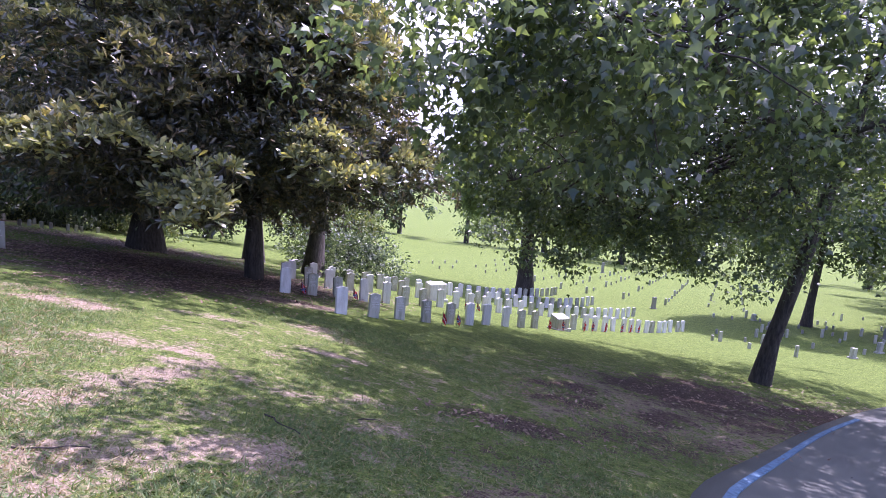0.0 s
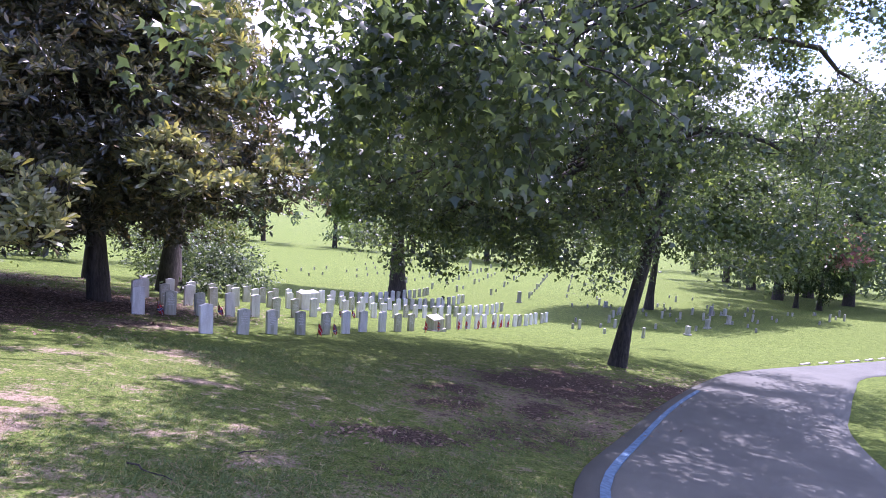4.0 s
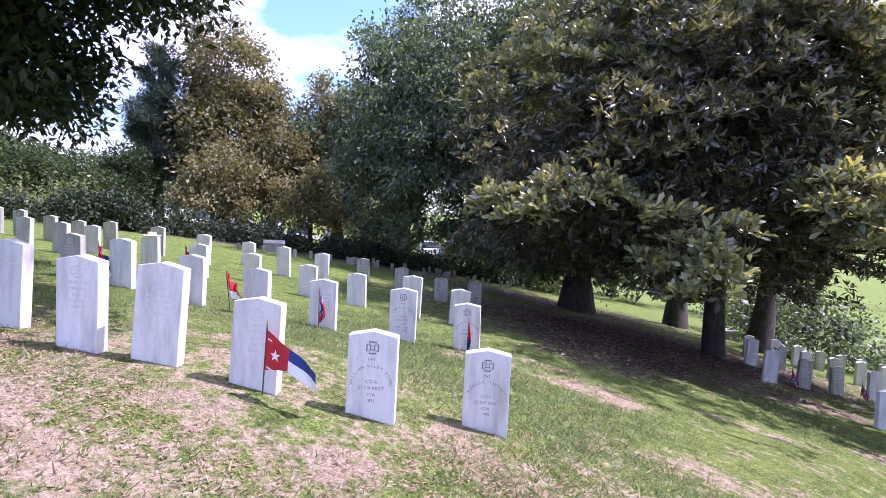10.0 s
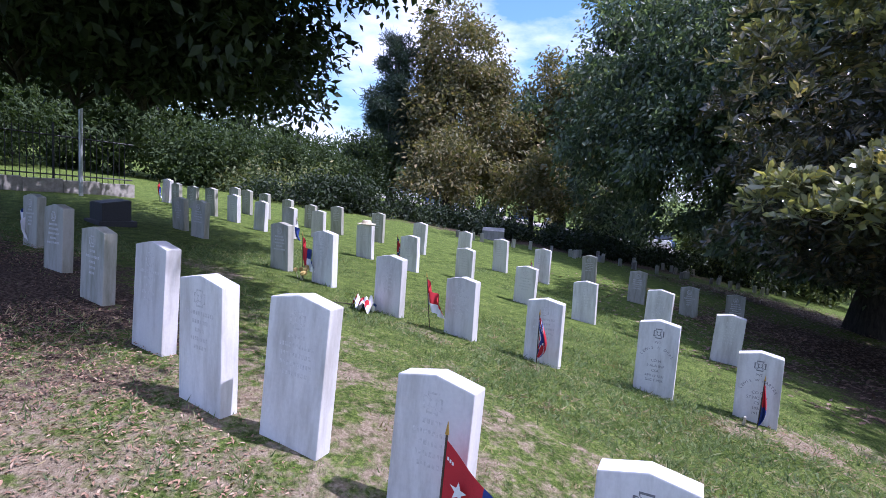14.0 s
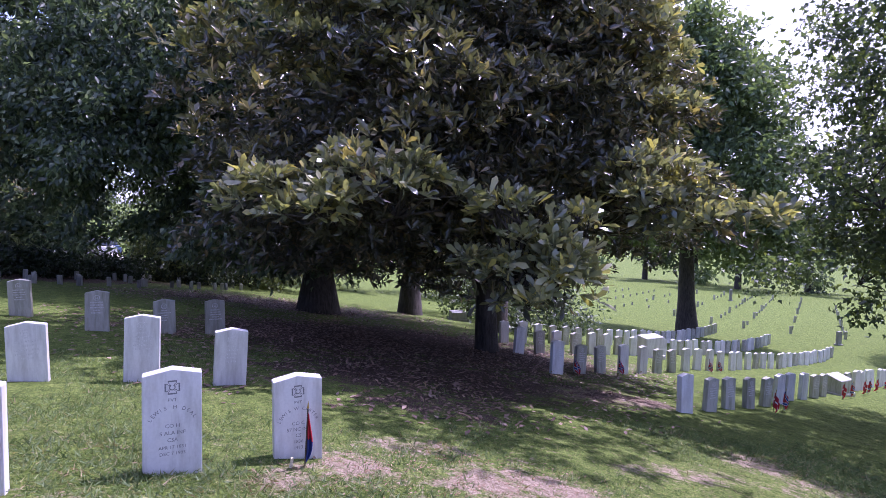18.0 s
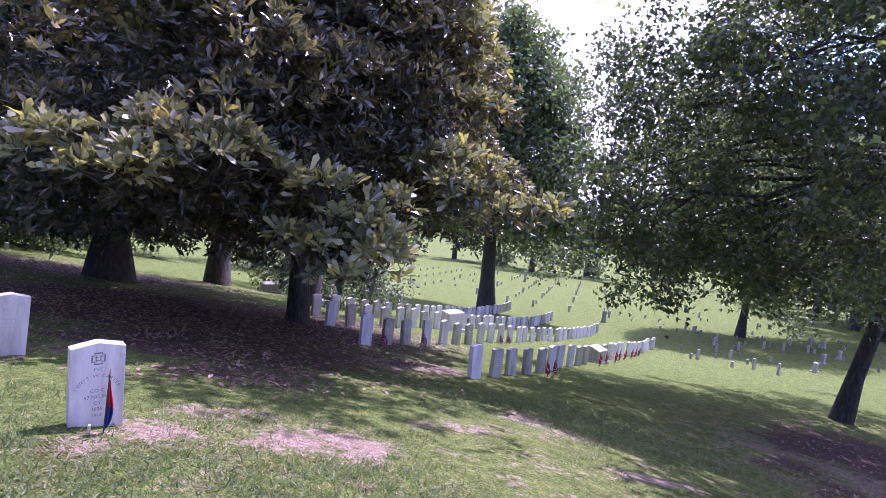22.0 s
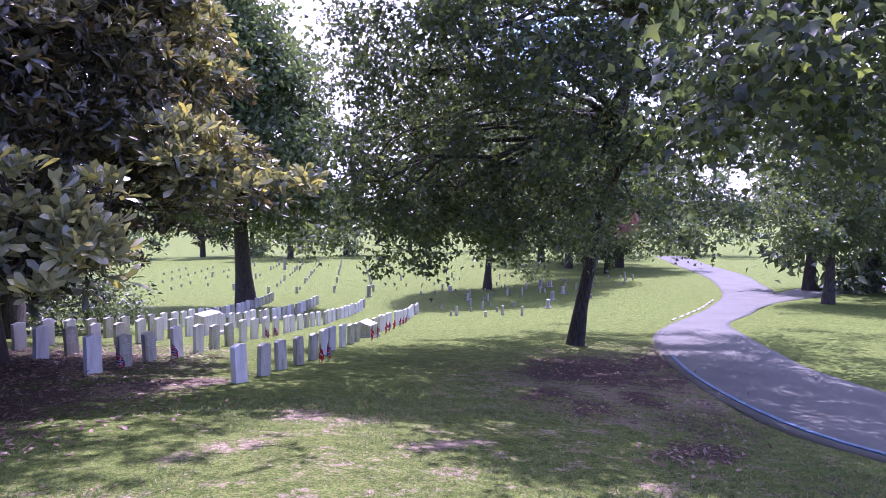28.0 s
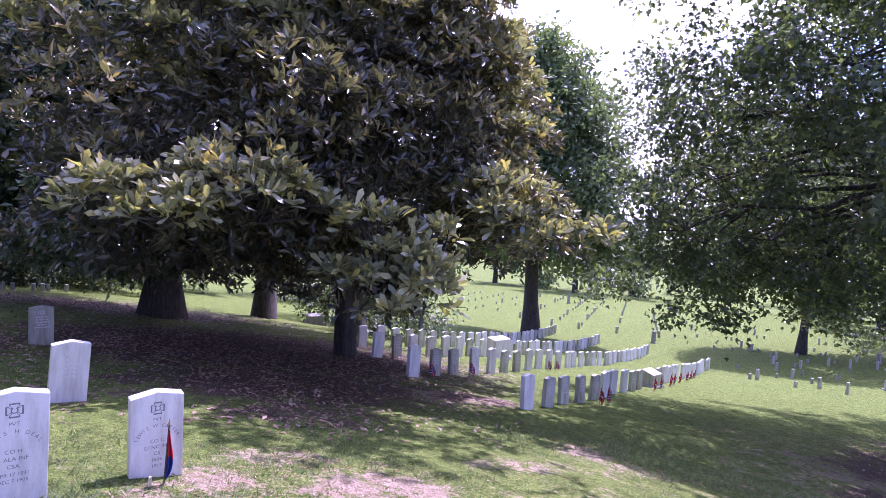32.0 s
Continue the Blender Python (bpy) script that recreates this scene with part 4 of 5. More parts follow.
# southern magnolias: rosettes of long shiny leaves
def rosette_tree(name, label, trunk, radius, blobs, tips, count, seed, size=0.24, per=8):
    rng = np.random.default_rng(seed)
    base = Vector(trunk[0])
    top = thing(name, label, "tree", "magnolias", at=base)
    v, f = [], []
    rel = [Vector(p) - base for p in trunk]
    tube([rel[0] - Vector((0, 0, .4))] + rel, [radius * 1.5, radius * 1.25] + [radius * (1 - .4 * i / len(rel)) for i in range(1, len(rel))], 14, v, f, rng, .3)
    part("trunk", mesh_of("trunk", v, f, M_BARK, smooth=True), M_BARK, top)
    # third set: paler leaves over the upper blobs, painting in the sunlight
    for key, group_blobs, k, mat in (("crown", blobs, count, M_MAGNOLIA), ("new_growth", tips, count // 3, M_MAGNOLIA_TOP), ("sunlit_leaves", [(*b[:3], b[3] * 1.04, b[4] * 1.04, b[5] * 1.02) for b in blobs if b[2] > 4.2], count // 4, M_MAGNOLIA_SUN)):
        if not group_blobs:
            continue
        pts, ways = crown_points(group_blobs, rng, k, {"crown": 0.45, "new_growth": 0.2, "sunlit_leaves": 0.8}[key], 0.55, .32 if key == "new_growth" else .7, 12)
        pts = pts - np.array(base)
        keep = pts[:, 2] > ground_z(pts[:, 0] + base.x, pts[:, 1] + base.y) - base.z + 1.3
        pts, ways = pts[keep], ways[keep]
        for x, y, z, rx, ry, rz in group_blobs if key != "sunlit_leaves" else []:
            v, f = [], []
            goal = Vector((x, y, z)) - base
            low = Vector(blobs[int(np.argmin([(Vector(q[:3]) - base - goal).length for q in blobs]))][:3]) - base if key != "crown" else rel[0].lerp(rel[-1], min(1, max(0.3, goal.z / max(rel[-1].z, 1) * 0.8)))
            limb = bent(low, goal, -0.3, 6, rng, 0.12)
            tube(limb, list(np.linspace(radius * (0.3 if key == "crown" else 0.1), 0.02, 6)), 7, v, f)
            near = pts[np.argsort(((pts - np.array(goal)) ** 2).sum(1))]
            for q in rng.integers(0, min(len(near), 60), 24 if key == "crown" else 14):
                tube(bent(limb[rng.integers(3, 6)], near[q], -0.1, 4, rng, 0.06), [.03, .02, .013, .006], 4, v, f)
            part("limb", mesh_of("limb", v, f, M_BARK, smooth=True), M_BARK, top)
        axis = ways * 0.8 + rng.normal(0, .25, ways.shape)
        axis[:, 2] += 0.75 if key == "crown" else 1.2
        axis /= np.linalg.norm(axis, axis=1, keepdims=True)
        e1 = np.cross(axis, np.array([.2, .9, .3]))
        e1 /= np.linalg.norm(e1, axis=1, keepdims=True)
        e2 = np.cross(axis, e1)
        at, way = [], []
        for q in range(per):
            a = 2 * math.pi * q / per + rng.uniform(0, 1.0, len(pts))
            lift = rng.uniform(.15, 1.0 if key == "crown" else 1.5, len(pts))[:, None]
            w = e1 * np.cos(a)[:, None] + e2 * np.sin(a)[:, None] + axis * lift
            at.append(pts + rng.normal(0, .03, pts.shape))
            way.append(w)
        leaves = part(key, leaf_mesh(key, np.concatenate(at), np.concatenate(way), size * (1.12 if key == "new_growth" else 1), "spoon" if key == "new_growth" else "long", mat, rng, .12, .5), mat, top, {"new_growth": "young yellow-green leaves", "sunlit_leaves": "leaves coloured paler as if sunlit"}.get(key, ""))
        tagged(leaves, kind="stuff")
    return top


def stem(x, y, h, lean=(0, 0), k=4):
    z = gz(x, y)
    return [(x + lean[0] * i / k, y + lean[1] * i / k, z + h * i / k) for i in range(k + 1)]


rosette_tree("magnolia_tree", "large magnolia with glossy dark leaves and yellow-green tips", stem(-6.85, 16.3, 9, (-.6, .3)), .21,
             # the two crown ovals at z 8.4 are unseen, added for ground shade
             [(-7.7, 17.2, 7.8, 3.9, 4.4, 5.6), (-8.8, 14.4, 4.4, 4.2, 3.6, 2.8), (-6.2, 14.4, 4.6, 2.8, 3.2, 2.9), (-5.2, 17.4, 4.6, 3.0, 3.0, 3.2), (-10.4, 15.8, 4.2, 2.6, 2.8, 2.4), (-7.3, 12.2, 3.2, 1.9, 1.5, 1.2), (-3.0, 17.4, 2.9, 2.2, 1.7, 1.2), (-3.7, 13.2, 3.2, 1.0, 1.0, .6), (-5.4, 14.4, 5.8, 1.6, 1.5, 1.8), (-6.5, 12.4, 4.6, 1.5, 1.3, 1.2), (-3.6, 12.1, 8.4, 1.2, .8, .6), (-2.4, 12.7, 8.4, 1.3, .9, .6), (-9.5, 12.6, 2.8, 1.9, 1.6, 1.0), (-8.4, 16.0, 1.8, 4.4, 2.6, 1.2), (-10.6, 14.6, 2.4, 2.2, 2.0, 1.2), (-5.70, 11.00, 1.90, .6, .6, .45), (-8.1, 10.9, 2.8, 1.6, 1.0, .5)],
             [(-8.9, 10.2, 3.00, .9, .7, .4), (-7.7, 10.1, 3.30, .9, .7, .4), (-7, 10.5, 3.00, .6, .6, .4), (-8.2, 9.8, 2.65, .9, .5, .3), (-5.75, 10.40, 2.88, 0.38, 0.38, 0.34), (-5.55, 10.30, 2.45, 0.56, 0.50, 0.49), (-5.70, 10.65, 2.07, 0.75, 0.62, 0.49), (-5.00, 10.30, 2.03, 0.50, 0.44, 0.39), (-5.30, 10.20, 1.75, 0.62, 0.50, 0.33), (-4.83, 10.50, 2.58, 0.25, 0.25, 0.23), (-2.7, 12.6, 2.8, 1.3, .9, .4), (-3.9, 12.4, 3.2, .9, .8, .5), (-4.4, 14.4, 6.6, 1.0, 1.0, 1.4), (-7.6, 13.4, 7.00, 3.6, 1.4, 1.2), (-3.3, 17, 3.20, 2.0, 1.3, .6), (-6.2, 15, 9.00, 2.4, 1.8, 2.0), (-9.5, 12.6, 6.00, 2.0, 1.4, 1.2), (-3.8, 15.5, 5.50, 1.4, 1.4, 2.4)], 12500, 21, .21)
rosette_tree("magnolia_tree", "magnolia with dark glossy leaves behind the first", stem(-12.0, 27.0, 7, (0, -.4)), .4,
             [(-12.4, 25.4, 5.6, 4.2, 4.0, 4.8), (-10.5, 22.5, 8.0, 4.0, 3.6, 5.0), (-10.8, 22.4, 1.5, 3.4, 2.4, 1.2)], [], 3400, 22, .28)
rosette_tree("magnolia_tree", "magnolia with dark glossy leaves beside the grave rows", stem(-7.7, 23.8, 7, (.3, 0)), .36,
             [(-7.4, 22.0, 6.4, 3.4, 3.4, 4.8)], [], 1600, 23, .28)

tree("spreading_tree", "big old tree with a thick trunk and grey-green foliage", [(-13.2, 20.2, gz(-13.2, 20.2)), (-13.25, 20.2, gz(-13.2, 20.2) + 1.5), (-13.9, 20.2, gz(-13.2, 20.2) + 3.0), (-15.2, 20.3, gz(-13.2, 20.2) + 4.8), (-16.6, 20.4, gz(-13.2, 20.2) + 6.6)], .52,
     [(-18.5, 20.5, 8.2, 5.5, 5.5, 5.0), (-15.5, 24.0, 11.5, 6.0, 6.0, 5.0), (-21.5, 18.5, 5.6, 4.2, 3.8, 3.4), (-20.0, 25.0, 8.0, 5.5, 5.0, 5.0), (-13.5, 21.5, 8.5, 4.0, 4.0, 4.0), (-18.0, 17.5, 4.6, 3.0, 2.6, 2.0), (-23.0, 21.5, 10.4, 3.4, 3.4, 3.6), (-24.4, 20.2, 8.0, 2.4, 2.4, 2.6), (-13.4, 18.6, 1.7, 3.2, 2.6, 1.2), (-16.8, 19.4, 1.9, 3.0, 2.6, 1.4), (-12.0, 17.0, 2.6, 2.4, 2.0, 1.4)],
     M_FEATHER, 11300, 17, .22, .23, "oval", seed=31, droop=.8, hollow=.3, rough=.65, floor=1.4)
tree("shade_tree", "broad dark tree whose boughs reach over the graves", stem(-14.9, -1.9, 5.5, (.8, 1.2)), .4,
     # many high boughs lie out of view, placed so their shade reaches the graves
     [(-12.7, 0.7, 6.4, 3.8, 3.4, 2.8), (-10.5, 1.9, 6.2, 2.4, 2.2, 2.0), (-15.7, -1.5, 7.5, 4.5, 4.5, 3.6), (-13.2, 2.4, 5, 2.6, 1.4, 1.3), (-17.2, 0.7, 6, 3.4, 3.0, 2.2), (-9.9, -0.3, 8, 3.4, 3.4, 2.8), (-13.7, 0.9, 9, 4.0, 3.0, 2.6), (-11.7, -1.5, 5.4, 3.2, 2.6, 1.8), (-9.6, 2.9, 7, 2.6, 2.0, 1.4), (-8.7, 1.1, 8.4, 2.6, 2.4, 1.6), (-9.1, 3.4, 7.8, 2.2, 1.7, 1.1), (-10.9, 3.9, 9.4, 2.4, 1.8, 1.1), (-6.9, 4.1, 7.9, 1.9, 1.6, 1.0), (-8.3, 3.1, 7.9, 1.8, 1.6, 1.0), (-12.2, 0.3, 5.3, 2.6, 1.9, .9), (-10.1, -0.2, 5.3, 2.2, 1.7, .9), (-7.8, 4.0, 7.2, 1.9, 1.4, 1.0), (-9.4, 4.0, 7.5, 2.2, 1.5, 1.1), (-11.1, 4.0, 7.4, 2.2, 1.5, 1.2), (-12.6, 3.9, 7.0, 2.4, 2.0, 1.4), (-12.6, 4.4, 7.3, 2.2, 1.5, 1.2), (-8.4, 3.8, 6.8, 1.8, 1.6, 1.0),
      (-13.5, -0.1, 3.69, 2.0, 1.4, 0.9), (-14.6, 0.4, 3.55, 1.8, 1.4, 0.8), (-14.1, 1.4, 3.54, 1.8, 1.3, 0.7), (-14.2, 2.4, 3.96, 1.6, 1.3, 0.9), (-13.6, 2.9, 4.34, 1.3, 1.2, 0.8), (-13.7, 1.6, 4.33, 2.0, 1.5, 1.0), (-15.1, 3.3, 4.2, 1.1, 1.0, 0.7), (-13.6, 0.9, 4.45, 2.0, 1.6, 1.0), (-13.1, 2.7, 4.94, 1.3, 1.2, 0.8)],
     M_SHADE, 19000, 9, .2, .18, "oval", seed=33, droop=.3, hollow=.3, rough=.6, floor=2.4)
tree("field_tree", "tall green tree standing in the far grave field", stem(2.1, 40.8, 9, (-.5, .3)), .55,
     [(3.4, 40.8, 6.2, 4.2, 4.4, 3.8), (2.6, 40.8, 10.6, 3.6, 3.6, 3.4), (5.4, 40.2, 2.2, 3.2, 3.0, 2.2), (-1.4, 41.1, 3.2, 3.0, 3.0, 2.4), (1.6, 41, 13.4, 2.4, 2.4, 2.0), (-.6, 41, 7.4, 2.6, 2.8, 3.0)],
     M_FIELD_TREE, 5000, 11, .45, .42, seed=35, hollow=.4, floor=2.4)
tree("field_tree", "leafy tree with a dark trunk among far graves", stem(22.4, 43.3, 6, (.3, 0)), .32,
     [(22.4, 43.3, 5.8, 7.5, 6.5, 5.5), (17.9, 41.9, 3.4, 3.8, 3.6, 3.0), (28.4, 43.4, 4.0, 5.0, 4.5, 3.8), (33.9, 44.9, 2.8, 4.5, 4.5, 4.0)], M_OAK, 5200, 10, .5, .44, seed=36, hollow=.4, floor=2.6)
tree("lane_tree", "tree with a dark trunk beside the side lane", stem(31.0, 20.6, 5, (.2, .1)), .28,
     [(31.2, 20.6, 2.9, 4.0, 4.0, 3.4), (30.8, 20.4, 6.6, 3.4, 3.4, 3.0)], M_OAK, 2400, 11, .3, .26, seed=37, hollow=.35, floor=1.9)
for k, (x, y, h, r) in enumerate([(-37.8, 17.6, 13.8, 5.0), (-34.7, 24.3, 11.6, 3.4)]):
    z = gz(x, y)
    tree("browning_tree", "tall tree with foliage turning brown", stem(x, y, h * .55), .4, [(x, y, z + h * .75, r * .62, r * .62, h * .24), (x, y, z + h * .45, r, r, h * .28), (x + 1.5, y + 1.5, z + h * .25, r * .8, r * .8, h * .2)],
         M_BROWN, 3400, 14, .32, .3, seed=41 + k, hollow=.45, rough=.6, floor=2.3)
PX, PY = -38.8, 14.0
PZ = gz(PX, PY)
pine_pads = []
for q in range(11):
    for w in range(3):
        a = q * 1.3 + w * 2.2
        r = (2.3 - q * .16) * (.75 + .25 * math.sin(q * 5 + w))
        pine_pads.append((PX + math.cos(a) * r * .7, PY + math.sin(a) * r * .7, PZ + 3.4 + q * .7, r * .55, r * .55, .3))
tree("pine_tree", "tall pine with dark needled boughs", stem(PX, PY, 10.6), .26, pine_pads, M_PINE, 2600, 18, .16, .42, "needle", M_BARK_GREY, 45, sway=.9, flat=.2, droop=-.2, hollow=.3, twigs=3)
for k, (x, y, h, r, mat, lab) in enumerate([(-29.7, -5.2, 4.0, 3.0, M_HEDGE, "leafy green tree behind the fence"), (-27, -8.9, 5.0, 3.2, M_HEDGE, "leafy green tree behind the fence"), (-33.4, -0.9, 5.0, 3.0, M_HEDGE, "leafy green tree behind the fence"), (-37.8, -6, 5.5, 3.6, M_HEDGE, "leafy green tree behind the fence"), (-37.2, 7.2, 3.1, 3.2, M_HEDGE, "rounded dark green tree behind the graves"), (-37.8, 11.1, 3.5, 2.8, M_HEDGE, "rounded dark green tree behind the graves"), (-34, 3.9, 3.5, 3.2, M_HEDGE, "dense green tree at the fence"),
                                       (-30.8, 5.8, 1.5, 2.5, M_BUSH, "pale green rounded bush on the lawn edge"), (-31.5, 2.7, 2.6, 2.2, M_HEDGE, "dark green rounded bush on the lawn edge"),
                                       (-29.6, 18.9, 4.6, 2.4, M_BROWN, "small tree with yellowing leaves"), (-32.5, 14.6, 4.5, 2.4, M_BROWN, "small tree with yellowing leaves"), (-26.8, 22.2, 5.0, 2.2, M_FEATHER, "young grey-green pine-like tree"), (-23.9, 26.9, 3.4, 2.2, M_BUSH, "yellow-green shrub at the wood edge"),
                                       (-20.6, 30.1, 3.0, 2.4, M_BUSH, "yellow-green shrub at the wood edge"), (-42.3, 23.5, 9, 4.5, M_OAK, "tall dark green woodland tree"), (-43.4, 33.6, 9, 4.5, M_OAK, "tall dark green woodland tree"), (-32.2, 35.7, 8, 4, M_OAK, "tall dark green woodland tree"), (-21.8, 39.8, 8, 4.5, M_OAK, "tall dark green woodland tree"), (-14, 44, 6, 4, M_BUSH, "grey-green shrubby tree on the slope"), (-10, 30.5, 2.6, 2.4, M_OAK, "low dark green shrub under magnolias"), (-6.8, 26, 2.4, 2.2, M_FEATHER, "low grey-green shrub behind grave rows")]):
    z = gz(x, y)
    tree("small_tree" if h > 4 else "bush", lab, stem(x, y, h * .5, k=3), .06 * r, [(x, y, z + h * .58, r, r, h * .45), (x + .4 * r, y - .3 * r, z + h * .35, r * .7, r * .7, h * .32)], mat, int((400 if mat is M_HEDGE else 220) * r), 11, .3, .28 if h > 4 else .2, seed=60 + k, hollow=.55, rough=.45, twigs=8, floor=1.3 if mat is M_BROWN else 0.0)
PX, PY = 42.1, 49.0
PZ = gz(PX, PY)
tree("crape_myrtle", "small tree with dark stems covered in pink blossom", stem(PX, PY, 3.4), .22, [(PX + .9, PY - .5, PZ + 6.6, 2.0, 2.0, 1.3), (PX + 1.5, PY - .9, PZ + 5.4, 1.4, 1.4, .9)], M_PINK, 700, 9, .22, .26, seed=90)
tree("small_tree", "dense dark green tree on the far lawn", stem(PX - 1.6, PY + 1.0, 3.4), .2, [(PX - 1.4, PY + 1.0, PZ + 4.0, 2.6, 2.6, 2.6), (PX - .2, PY + .2, PZ + 2.6, 2.0, 2.0, 1.4)], M_HEDGE, 900, 10, .28, .26, seed=91)
for k, (x, y) in enumerate([(44.2, 57.5), (51.5, 62.0), (50.5, 55.0), (49.0, 68.9)]):
    z = gz(x, y)
    tree("woodland_tree", "tall leafy tree at the edge of the grounds", stem(x, y, 9, k=3), .45, [(x, y, z + 12, 6.5, 6.5, 7.0), (x + 2.5, y - 2, z + 6.5, 5.0, 5.0, 4.0), (x - 2.5, y + 1, z + 17, 4.0, 4.0, 4.0)], (M_FIELD_TREE, M_OAK, M_FIELD_TREE, M_OAK)[k], 1100, 10, .6, .6, seed=190 + k, hollow=.5, rough=.6, twigs=5, group="woodland edge")
# woods that close the place
rw = random.Random(5)
for k in range(46):
    a = radians(rw.uniform(-3, 3) + (-100 + k * 5.6))
    d = rw.uniform(95, 125) if abs(math.degrees(a)) < 60 else rw.uniform(70, 95)
    if math.degrees(a) < -62:
        d = rw.uniform(48, 62)
    x, y = -4 - d * math.sin(a), 3 + d * math.cos(a)
    z, h, r = gz(x, y), (rw.uniform(11, 17) + (5 if abs(math.degrees(a)) < 60 else 0)) * (.4 if 71 < math.degrees(a) < 92 else 1), rw.uniform(5, 8)
    tree("woodland_tree", "tall leafy tree at the edge of the grounds", stem(x, y, h * .5, k=2), .4, [(x, y, z + h * .62, r, r, h * .4), (x + 2, y - 2, z + h * .32, r * .9, r * .9, h * .28)], rw.choice((M_FIELD_TREE, M_OAK, M_FEATHER, M_OAK)), 320, 9, .7, .85, seed=100 + k, hollow=.6, rough=.5, twigs=3, sides=7, group="woodland edge")

# ---- things on and round the graves ----
def cyl(bm, a, b, r, k=8, r2=None):
    a, b = Vector(a), Vector(b)
    way = (b - a).normalized()
    e = way.cross(Vector((0.31, 0.87, 0.2))).normalized()
    g = way.cross(e)
    r2 = r if r2 is None else r2
    lo = [bm.verts.new(a + (e * math.cos(q * 2 * math.pi / k) + g * math.sin(q * 2 * math.pi / k)) * r) for q in range(k)]
    hi = [bm.verts.new(b + (e * math.cos(q * 2 * math.pi / k) + g * math.sin(q * 2 * math.pi / k)) * r2) for q in range(k)]
    for q in range(k):
        bm.faces.new((lo[q], lo[(q + 1) % k], hi[(q + 1) % k], hi[q]))
    bm.faces.new(lo[::-1])
    bm.faces.new(hi)


def box(bm, x0, x1, y0, y1, z0, z1, bevel=0.0):
    made = bmesh.ops.create_cube(bm, size=1, matrix=Matrix.LocRotScale(((x0 + x1) / 2, (y0 + y1) / 2, (z0 + z1) / 2), None, (x1 - x0, y1 - y0, z1 - z0)))
    if bevel:
        edges = {e for vv in made["verts"] for e in vv.link_edges}
        bmesh.ops.bevel(bm, geom=list(edges), offset=bevel, segments=2, affect="EDGES")


def saltire(u, v):
    """0 red, 1 blue, 2 white: a starred blue cross edged white on red."""
    d = min(abs(u - v), abs(u + v - 1))
    return 1 if d < 0.085 else 2 if d < 0.135 else 0


def two_bars(u, v):
    """Red at the hoist, blue over white at the fly."""
    return 0 if u < 0.46 else 1 if v > 0.5 else 2


def grave_flag(label, x, y, heading, pattern, height=0.62, width=0.42, drop=0.3, limp=0.0, lean=4, star=False, z=None, side=None):
    """A stick with a small cloth; limp 0: spread by the wind; 1: hanging in folds along the stick."""
    z = gz(x, y) if z is None else z
    top = thing("grave_flag", label, "flag", "small flags at graves")
    bm = bmesh.new()
    cyl(bm, (0, 0, -0.12), (0, 0, height), 0.005)
    part("stick", bm, M_STICK, top)
    bm = bmesh.new()
    cyl(bm, (0, 0, height), (0, 0, height + 0.05), 0.008, 6, 0.001)
    part("tip", bm, M_GOLD, top, "gilt spear tip")
    k, r, v, f, idx = 26, 18, [], [], []
    for i in range(k + 1):
        for j in range(r + 1):
            u, w = i / k, j / r
            fold = math.sin(u * 9 + w * 2) * 0.02 * (1 + 2 * limp) * u
            px = width * u * (1 - limp * 0.72)
            sag = drop * u * u * (1.15 if star else 0.55) + limp * (0.28 * u + 0.06 * math.sin(u * 5))
            pz = height - 0.02 - drop * (1 - w) - sag * (0.6 + 0.4 * w)
            if limp > 0.75:
                body = math.sin(math.pi * min(1, 0.06 + 0.92 * (1 - w) ** 1.5)) ** 0.8
                px = width * 0.3 * u * body
                pz = height - 0.02 - 1.4 * drop * (1 - w) - 0.03 * u
                fold = 0.018 * math.sin(u * 11 + w * 3) * body
            if star:
                tall = drop * (1 - 0.44 * min(1, u / 0.46) - 0.06 * u)
                pz = height - 0.02 - 0.2 * u - tall * (1 - w)
                px = width * u * 0.95
            v.append((px, fold + limp * 0.05 * math.sin(u * 14) * (limp < 0.75), pz))
    for i in range(k):
        for j in range(r):
            a = i * (r + 1) + j
            f.append((a, a + r + 1, a + r + 2, a + 1))
            idx.append(pattern((i + .5) / k, (j + .5) / r))
    cloth = part("cloth", mesh_of("cloth", v, f, [M_RED, M_BLUE, M_WHITE], idx, smooth=True), M_RED, top)
    if star:
        bm = bmesh.new()
        cx, cz = width * .22, height - .02 - .2 * .23 - drop * .39
        ring = [bm.verts.new((cx + rad * math.sin(q * math.pi / 5), -0.022, cz + rad * math.cos(q * math.pi / 5))) for q, rad in enumerate([.042, .017] * 5)]
        bm.faces.new(ring)
        part("star", bm, M_WHITE, cloth, "white star")
        for q, zz in enumerate((height - .08, height - .06 - drop * .76)):
            bm = bmesh.new()
            for s in range(9 if q else 3):
                bar(bm, .03 + s * .012, .039 + s * .012, zz - .004 * s, zz - .004 * s + .013, -0.02)
            part("lettering", bm, M_WHITE, cloth, "illegible white lettering")
    top.matrix_basis = pose(x, y, z, lean, lean * .5 if side is None else side, heading)
    return top


grave_flag("red, white and blue flag with a white star beside a headstone", -5.42, 2.95, 22, two_bars, .5, .44, .28, 0.0, 3, True, side=5)
grave_flag("limp red flag with a starred blue cross against a headstone", -7.8, 4.98, 20, saltire, .47, .34, .26, .85)
grave_flag("limp red and blue flag in front of a headstone", -6.62, 6.4, 30, lambda u, v: 0 if v > .42 else 1, .42, .15, .25, .9)
grave_flag("drooping red and white flag on a stick beside a headstone", -8.86, 4.36, 20, lambda u, v: 0 if v > .45 else 2, .52, .34, .26, .6, side=-5)
grave_flag("red flag with dark stripes beside a headstone", -10.86, 3.42, 25, two_bars, .56, .36, .3, .55)
